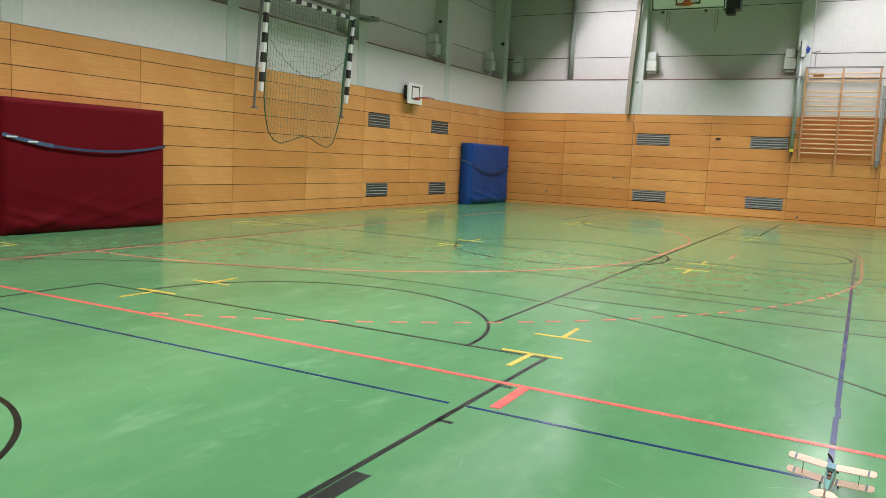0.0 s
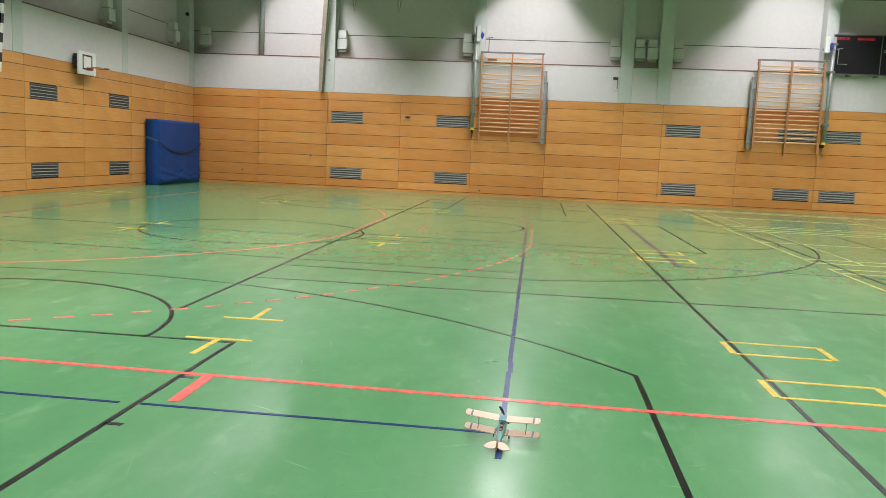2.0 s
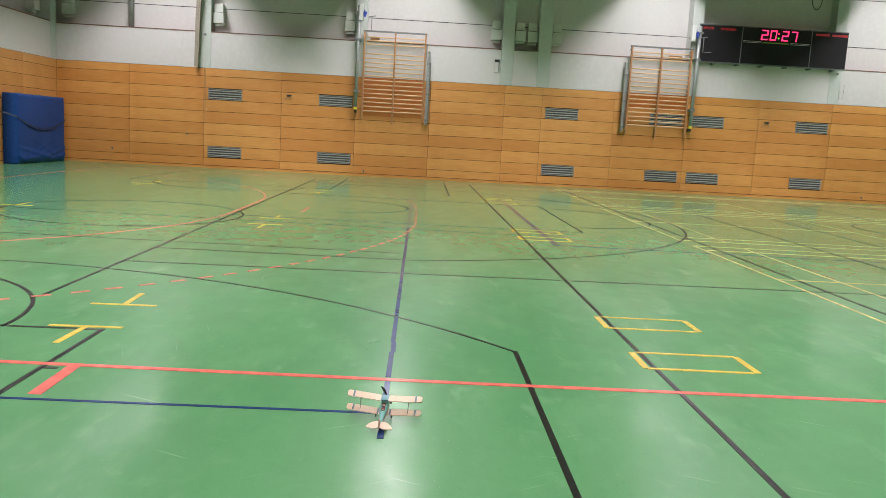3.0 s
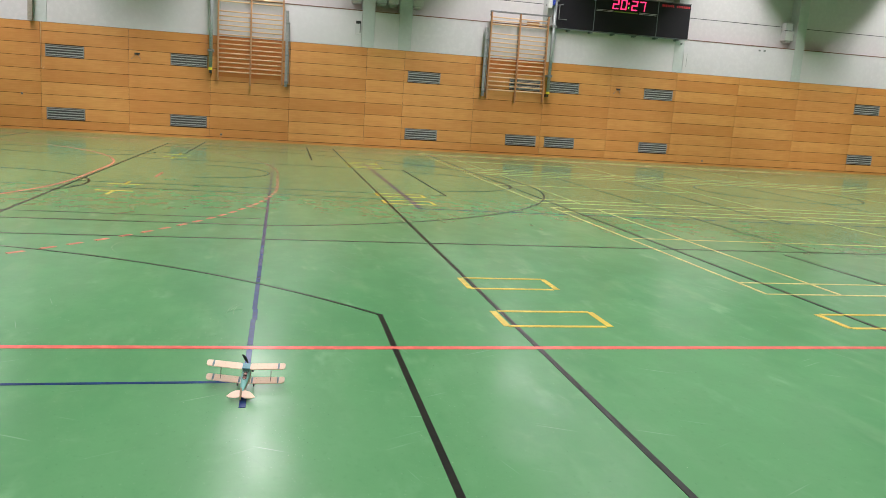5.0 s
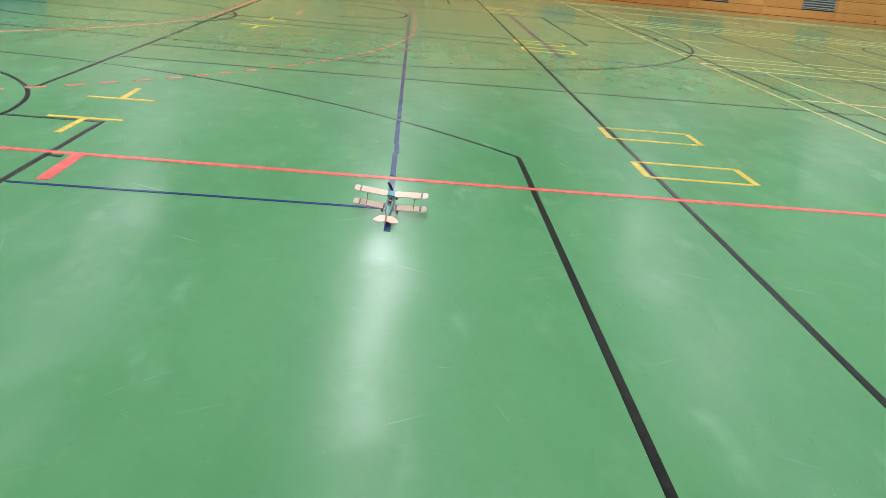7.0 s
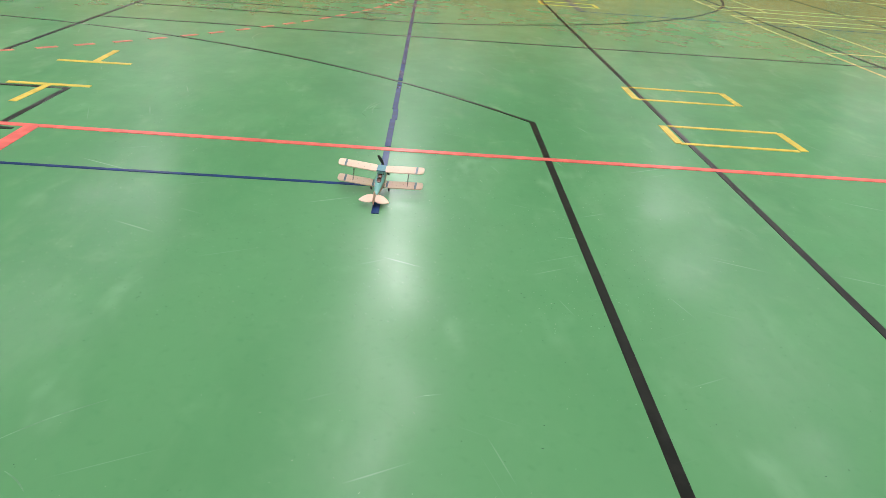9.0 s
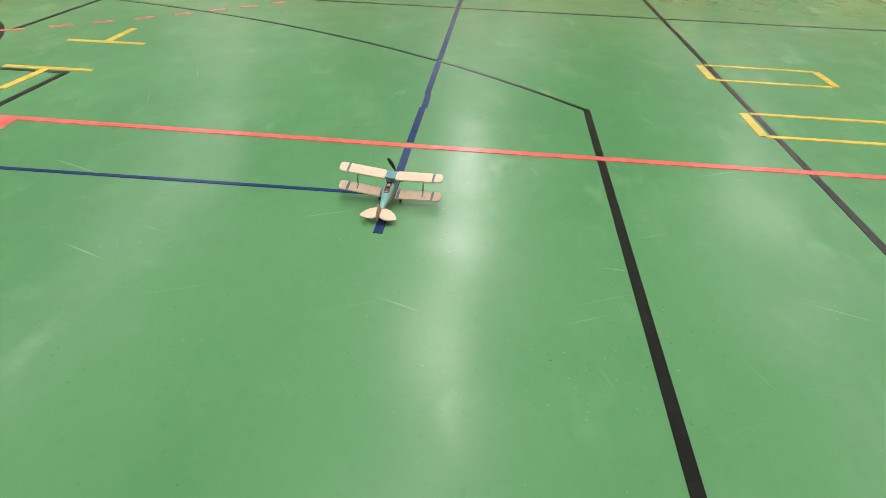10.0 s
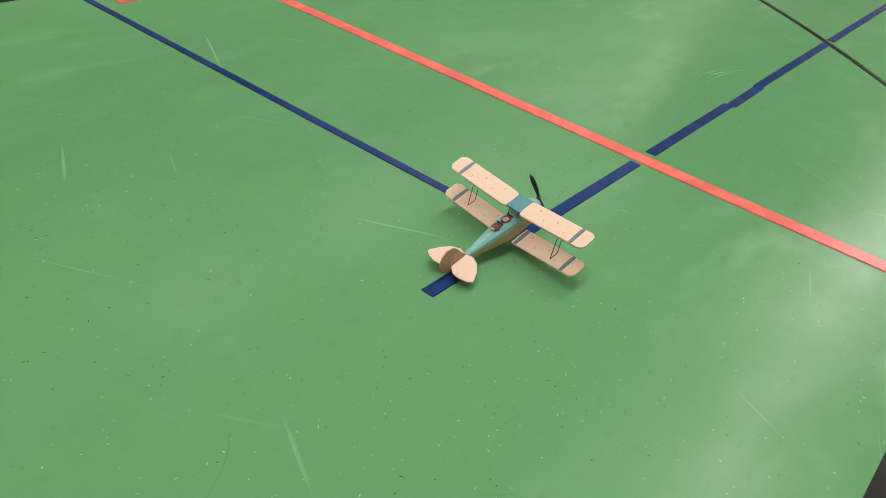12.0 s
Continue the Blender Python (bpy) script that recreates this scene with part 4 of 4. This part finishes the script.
for wide, bend, *ends in (
    (0.006, 0.10, (0.035, -2.56), (0.07, -2.80)), (0.006, 0.10, (-0.03, -1.40), (0.11, -1.55)), (0.004, -0.06, (0.13, -1.98), (0.18, -1.88)),
    (0.005, 0.05, (0.145, -1.965), (0.175, -1.90)), (0.005, 0.1, (0.33, -0.91), (0.39, -0.88)), (0.006, 0.1, (0.33, -1.15), (0.34, -1.02)),
    (0.006, -0.1, (0.35, -1.25), (0.42, -1.20)), (0.004, 0.05, (0.39, -1.07), (0.39, -1.02)), (0.004, 0.1, (0.35, -0.76), (0.37, -0.74)),
    (0.005, 0.08, (0.10, -2.28), (0.16, -2.36)), (0.004, 0.1, (0.02, -2.12), (0.05, -2.20)),
):
    floor_scuff(DARK_SCUFF, "dark rubber scuff", wide * 0.5, bend, *ends)


# floor socket lid: only parts of its seam are open
bm = bmesh.new()
for a0, a1 in ((105, 215), (-35, 20)):
    tube(bm, [(x, y, 0.0) for x, y in arc(-0.052, 0.69, 0.138, a0, a1, 20)], 0.0012, 4)
thing("floor_socket_seam", bm, DARK_SCUFF, "faint round seam of a floor socket lid", "floor socket", "structure")


def floor_flecks(what, count, tone, seed):
    """Small uneven chips in the top of the floor covering, over the stretch that is passed closest."""
    pick = np.random.default_rng(seed)
    spot = np.concatenate([pick.uniform((-4.5, -4.9), (4.0, 3.2), (count * 2 // 3, 2)), pick.uniform((-1.3, -1.9), (1.1, 0.6), (count - count * 2 // 3, 2))])
    turn, long, wide = pick.uniform(0, math.pi, count), 0.0012 + 0.0030 * pick.uniform(0, 1, count) ** 2, pick.uniform(0.0008, 0.0017, count)
    verts = []
    for k in range(5):
        a = k * math.tau / 5 + pick.uniform(-0.3, 0.3, count)
        u, v = long * np.cos(a), wide * np.sin(a)
        verts.append(np.stack([spot[:, 0] + u * np.cos(turn) - v * np.sin(turn), spot[:, 1] + u * np.sin(turn) + v * np.cos(turn), np.full(count, 0.0005)], -1))
    data = bpy.data.meshes.new("floor_flecks")
    data.from_pydata(np.stack(verts, 1).reshape(-1, 3).tolist(), [], np.arange(count * 5).reshape(-1, 5).tolist())
    data.materials.append(line_paint("fleck_" + what, tone, 0.3))
    tagged(new("floor_flecks", data), what + " flecks scattered in the green floor covering", "floor flecks", "", "stuff")


floor_flecks("pale", 2600, (0.29, 0.46, 0.27), 5)
floor_flecks("light green", 3600, (0.18, 0.385, 0.20), 6)
floor_flecks("dark", 2600, (0.045, 0.125, 0.062), 7)


# ---- model biplane ----
BALSA = plain("cream_foam", (0.80, 0.60, 0.45), 0.55, wear=0.03, scale=30)
TEAL = plain("pale_teal_paint", (0.20, 0.46, 0.44), 0.5, wear=0.12, scale=40)
TEAL_DARK = plain("blue_teal_paint", (0.09, 0.27, 0.32), 0.5, wear=0.12, scale=40)
STRIPE = plain("grey_blue_stripe", (0.15, 0.21, 0.24), 0.55, wear=0.12, scale=40)
BROWN_SIDE = plain("tan_side", (0.55, 0.375, 0.24), 0.6, wear=0.15, scale=40)
COCKPIT = plain("cockpit_red_brown", (0.16, 0.04, 0.03), 0.6, wear=0.3, scale=60)
PINK_SEAT = plain("pink_tan_seat", (0.50, 0.27, 0.20), 0.6, wear=0.3, scale=60)
RIB = plain("brown_rib_mark", (0.40, 0.24, 0.14), 0.7)
MID = plain("dark_strut", (0.05, 0.035, 0.025), 0.5)


def wing_outline(x0, x1, y0, y1, r0, r1, steps=6):
    """A plan outline with rounded tips: r0 at the inner end, r1 at the outer."""
    out = []
    for cx, cy, r, a0 in ((x1 - r1, y1 - r1, r1, 0), (x0 + r0, y1 - r0, r0, 90), (x0 + r0, y0 + r0, r0, 180), (x1 - r1, y0 + r1, r1, 270)):
        for i in range(steps + 1):
            a = radians(a0 + 90 * i / steps)
            out.append((cx + r * math.cos(a), cy + r * math.sin(a)))
    return out


def model_biplane(m):
    """The model in level flight; its origin lies under the nose near the wheel axle, y points ahead."""
    plane = base("model_biplane", m, "small cream and teal foam model biplane standing on the floor", "model aeroplane")
    chord, span, rise = 0.051, 0.191, 0.075
    up_z, low_z, up_y, low_y = 0.083, 0.0165, -0.004, -0.027

    def lift(bm, y):
        for v in bm.verts:
            v.co.z += abs(v.co.x) * rise - 2.2 * (v.co.y - y - 0.008) ** 2

    for side in (-1, 1):
        for name, z, y, x0, mat in (("upper_wing", up_z, up_y, 0.019, BALSA), ("lower_wing", low_z, low_y, 0.022, BALSA)):
            bm = bmesh.new()
            outline = wing_outline(x0, span, y - chord / 2, y + chord / 2, 0.010 if z > 0.06 else 0.003, 0.015, 5)
            if side < 0:
                outline = [(-x, yy) for x, yy in outline][::-1]
            prism(bm, outline, z, z + 0.004)
            lift(bm, y)
            wing = part(name, bm, mat, plane)
            for sx in ((0.158, 0.031) if name == "lower_wing" else (0.158,)):
                bm = bmesh.new()
                rows = [(side * sx, y + chord * (k / 8 - 0.5) * 0.98) for k in range(9)]
                ribbon(bm, rows, 0.0065, z + 0.0035, z + 0.0047)
                lift(bm, y)
                part("stripe", bm, STRIPE, wing, "grey-blue stripe")
            for sx, dy in ((0.052, 0.012), (0.075, -0.008), (0.104, 0.006), (0.132, -0.012)):
                bm = boxed(side * sx - 0.0005, y + dy - 0.0025, z + 0.003, side * sx + 0.0005, y + dy + 0.0025, z + 0.0044)
                lift(bm, y)
                part("rib_mark", bm, RIB, wing)
        lo, hi = low_z + 0.122 * rise + 0.003, up_z + 0.122 * rise
        feet = [(side * 0.122, low_y - 0.014, lo), (side * 0.122, low_y + 0.010, lo)]
        for (x, y, z), dy in zip(feet, (-0.012, 0.010)):
            part("strut", piped([(x, y, z), (x, up_y + dy, hi)], 0.001, 5), MID, plane)
        part("strut_foot", piped([(x, y, z + 0.0008) for x, y, z in feet], 0.001, 5), MID, plane)
        for dy in (-0.016, 0.010):
            part("cabane_strut", piped([(side * 0.012, up_y + dy - 0.006, 0.062), (side * 0.014, up_y + dy, up_z + 0.001)], 0.001, 5), MID, plane)
    bm = prism(bmesh.new(), wing_outline(-0.020, 0.020, up_y - chord / 2 + 0.005, up_y + chord / 2, 0.002, 0.002, 3), up_z - 0.0005, up_z + 0.0042)
    part("centre_section", bm, TEAL_DARK, plane, "blue-teal wing centre section")
    # fuselage: tapered sections from nose to tail (y, half width, bottom, top)
    sections = ((0.052, 0.015, 0.030, 0.064), (0.040, 0.020, 0.022, 0.069), (-0.010, 0.021, 0.018, 0.070), (-0.055, 0.021, 0.020, 0.070), (-0.10, 0.016, 0.028, 0.066), (-0.14, 0.011, 0.038, 0.061), (-0.178, 0.006, 0.046, 0.056), (-0.215, 0.002, 0.049, 0.053))

    def shell(parts):
        bm = bmesh.new()
        rings = []
        for y, w, low, high in sections:
            mid = low + (high - low) * 0.66
            pts = {"side": [(-w * 0.8, low), (w * 0.8, low), (w, low + (mid - low) * 0.3), (w, mid), (-w, mid), (-w, low + (mid - low) * 0.3)], "deck": [(-w, mid), (w, mid), (w * 0.86, mid + (high - mid) * 0.55), (w * 0.45, high - (high - mid) * 0.08), (0, high), (-w * 0.45, high - (high - mid) * 0.08), (-w * 0.86, mid + (high - mid) * 0.55)]}[parts]
            rings.append([bm.verts.new((x, y, z)) for x, z in pts])
        for a, b in zip(rings, rings[1:]):
            n = len(a)
            for k in range(n):
                bm.faces.new((a[k], a[(k + 1) % n], b[(k + 1) % n], b[k]))
        bm.faces.new(rings[0])
        bm.faces.new(rings[-1][::-1])
        return bm

    part("fuselage", shell("side"), BROWN_SIDE, plane, "tan fuselage sides")
    part("deck", shell("deck"), TEAL, plane, "pale teal upper deck")
    for y, tone in ((-0.046, PINK_SEAT), (-0.078, COCKPIT)):
        bm = prism(bmesh.new(), [(0.0095 * math.cos(a * math.tau / 16), y + 0.0125 * math.sin(a * math.tau / 16)) for a in range(16)], 0.062, 0.0703)
        well = part("cockpit", bm, MID, plane, "dark open cockpit")
        bm = prism(bmesh.new(), [(0.0062 * math.cos(a * math.tau / 12), y - 0.002 + 0.0085 * math.sin(a * math.tau / 12)) for a in range(12)], 0.066, 0.0716)
        part("seat", bm, tone, well, "red-brown seat in the cockpit")
        part("headrest", boxed(-0.0045, y - 0.013, 0.0685, 0.0045, y - 0.0095, 0.0735, 0.001), BALSA if tone is COCKPIT else MID, well, "small headrest behind the seat")
        bm = piped([(0.0098 * math.cos(a * math.tau / 16), y + 0.013 * math.sin(a * math.tau / 16), 0.0702) for a in range(16)], 0.0009, 5, True)
        part("cockpit_rim", bm, COCKPIT, well, "red-brown cockpit rim")
        bm = prism(bmesh.new(), [(-0.0088, y + 0.0125), (0.0088, y + 0.0125), (0.0072, y + 0.0135), (-0.0072, y + 0.0135)], 0.068, 0.0748)
        part("windscreen", bm, MID, well, "small dark windscreen")
    part("nose", piped([(0, 0.050, 0.050), (0, 0.056, 0.054), (0, 0.060, 0.057)], [0.017, 0.013, 0.004], 12), TEAL_DARK, plane, "blue-teal nose")
    # tail: two leaf-shaped halves and a round fin
    for side in (-1, 1):
        leaf = [(0.003, -0.172), (0.020, -0.168), (0.040, -0.176), (0.058, -0.194), (0.070, -0.214), (0.071, -0.220), (0.060, -0.226), (0.040, -0.231), (0.020, -0.229), (0.003, -0.218)]
        pts = [(side * x * 0.92, y) for x, y in leaf]
        if side > 0:
            pts = pts[::-1]
        part("tailplane", prism(bmesh.new(), pts, 0.0545, 0.0575), BALSA, plane)
    side_view = [(-0.172, 0.056), (-0.205, 0.048), (-0.226, 0.047), (-0.240, 0.058), (-0.243, 0.074), (-0.236, 0.090), (-0.222, 0.098), (-0.206, 0.095), (-0.194, 0.082), (-0.184, 0.066)]
    side_view = [(-0.205 + (y + 0.205) * 1.12, 0.056 + (z - 0.056) * 1.18) for y, z in side_view]
    bm = bmesh.new()
    a = [bm.verts.new((-0.0015, y, z)) for y, z in side_view]
    b = [bm.verts.new((0.0015, y, z)) for y, z in side_view]
    bm.faces.new(a)
    bm.faces.new(b[::-1])
    for k in range(len(a)):
        bm.faces.new((a[k], b[k], b[(k + 1) % len(a)], a[(k + 1) % len(a)]))
    part("fin", bm, BROWN_SIDE, plane, "tan rounded fin")
    part("tail_skid", piped([(0, -0.20, 0.049), (0, -0.228, 0.0352)], 0.001, 5), MID, plane)
    # propeller, standing aslant
    for turn in (-30, 150):
        blade = [(0.0028, 0.0), (0.0085, 0.020), (0.0100, 0.036), (0.0065, 0.053), (0.0005, 0.059), (-0.004, 0.052), (-0.006, 0.032), (-0.0028, 0.0)]
        bm = prism(bmesh.new(), blade, -0.0008, 0.0008)
        bmesh.ops.rotate(bm, cent=(0, 0, 0), matrix=Matrix.Rotation(radians(90), 3, "X"), verts=bm.verts[:])
        bmesh.ops.rotate(bm, cent=(0, 0, 0), matrix=Matrix.Rotation(radians(turn), 3, "Y"), verts=bm.verts[:])
        bmesh.ops.translate(bm, vec=(0, 0.063, 0.061), verts=bm.verts[:])
        part("propeller_blade", bm, BLACK, plane, "black propeller blade")
    part("spinner", piped([(0, 0.058, 0.060), (0, 0.067, 0.062)], [0.005, 0.002], 8), BLACK, plane)
    # landing gear
    for side in (-1, 1):
        for y in (-0.032, 0.008):
            part("gear_leg", piped([(side * 0.015, y, 0.022), (side * 0.037, -0.02, -0.0026)], 0.001, 5), MID, plane)
        wheel = part("wheel", piped([(side * 0.037, -0.02, -0.0026), (side * 0.0425, -0.02, -0.0026)], 0.0158, 18), BLACK, plane, "small black wheel")
        part("hub", piped([(side * 0.0365, -0.02, -0.0026), (side * 0.043, -0.02, -0.0026)], 0.005, 10), TEAL, wheel)
    part("axle", piped([(-0.038, -0.02, -0.0026), (0.038, -0.02, -0.0026)], 0.001, 5), MID, plane)
    return plane


# the model leans back on its tail skid and a little to one side
model_biplane(pose(0.006, -0.629, 0.0232) @ pose(0, 0, 0, 0, 0, -4.8) @ pose(0, 0, 0, 14.2) @ pose(0, 0, 0, 0, 2, 0))


# ---- wooden cladding boards (last) ----
ROWS_Z = [0.085, 0.34, 0.716, 1.092, 1.469, 1.845, 2.221, 2.598, 2.974, WOOD_TOP]
GAP = 0.009
ROW_GAP = 0.013
unit = {}


def board(axis, a, b, z0, z1):
    key = (axis, round(b - a, 3), round(z1 - z0, 3))
    if key not in unit:
        w, h = b - a - GAP, z1 - z0 - ROW_GAP
        bm = bmesh.new()
        if axis == "x":
            box(bm, -w / 2, 0, -h / 2, w / 2, 0.024, h / 2)
        else:
            box(bm, -0.024, -w / 2, -h / 2, 0, w / 2, h / 2)
        unit[key] = finish("board", bm, BOARD_X if axis == "x" else BOARD_Y)
    ob = new("board", unit[key])
    if axis == "x":
        ob.parent, ob.location = wall_far, ((a + b) / 2, FAR, (z0 + z1) / 2)
    else:
        ob.parent, ob.location = wall_left, (LEFT, (a + b) / 2, (z0 + z1) / 2)


def cladding(axis, joints, vents, width):
    for n, (z0, z1) in enumerate(zip(ROWS_Z, ROWS_Z[1:])):
        holes = [(v - 0.004, v + width + 0.004) for v in vents] if n in (1, 6) else []
        for a, b in zip(joints, joints[1:]):
            for e, f in gaps_between([h for h in holes if h[0] < b and h[1] > a], a, b):
                if f - e > 0.03:
                    board(axis, e, f, z0, z1)


cladding("x", (LEFT, -9.4, -7.0, -4.49, -2.07, 0.38, 2.83, 4.08, 6.49, 8.94, 11.38, 13.85, 16.3, 18.75, 21.2, 23.65, 26.1, 28.5, 31.0, RIGHT), [v for v, _ in FAR_VENTS], VENT_W)
cladding("y", (NEAR, -4.45, -2.0, 0.45, 2.9, 5.35, 7.75, 10.2, 12.6, 15.0, 17.45, 19.5, FAR), LEFT_VENTS, VENT_W * 0.97)
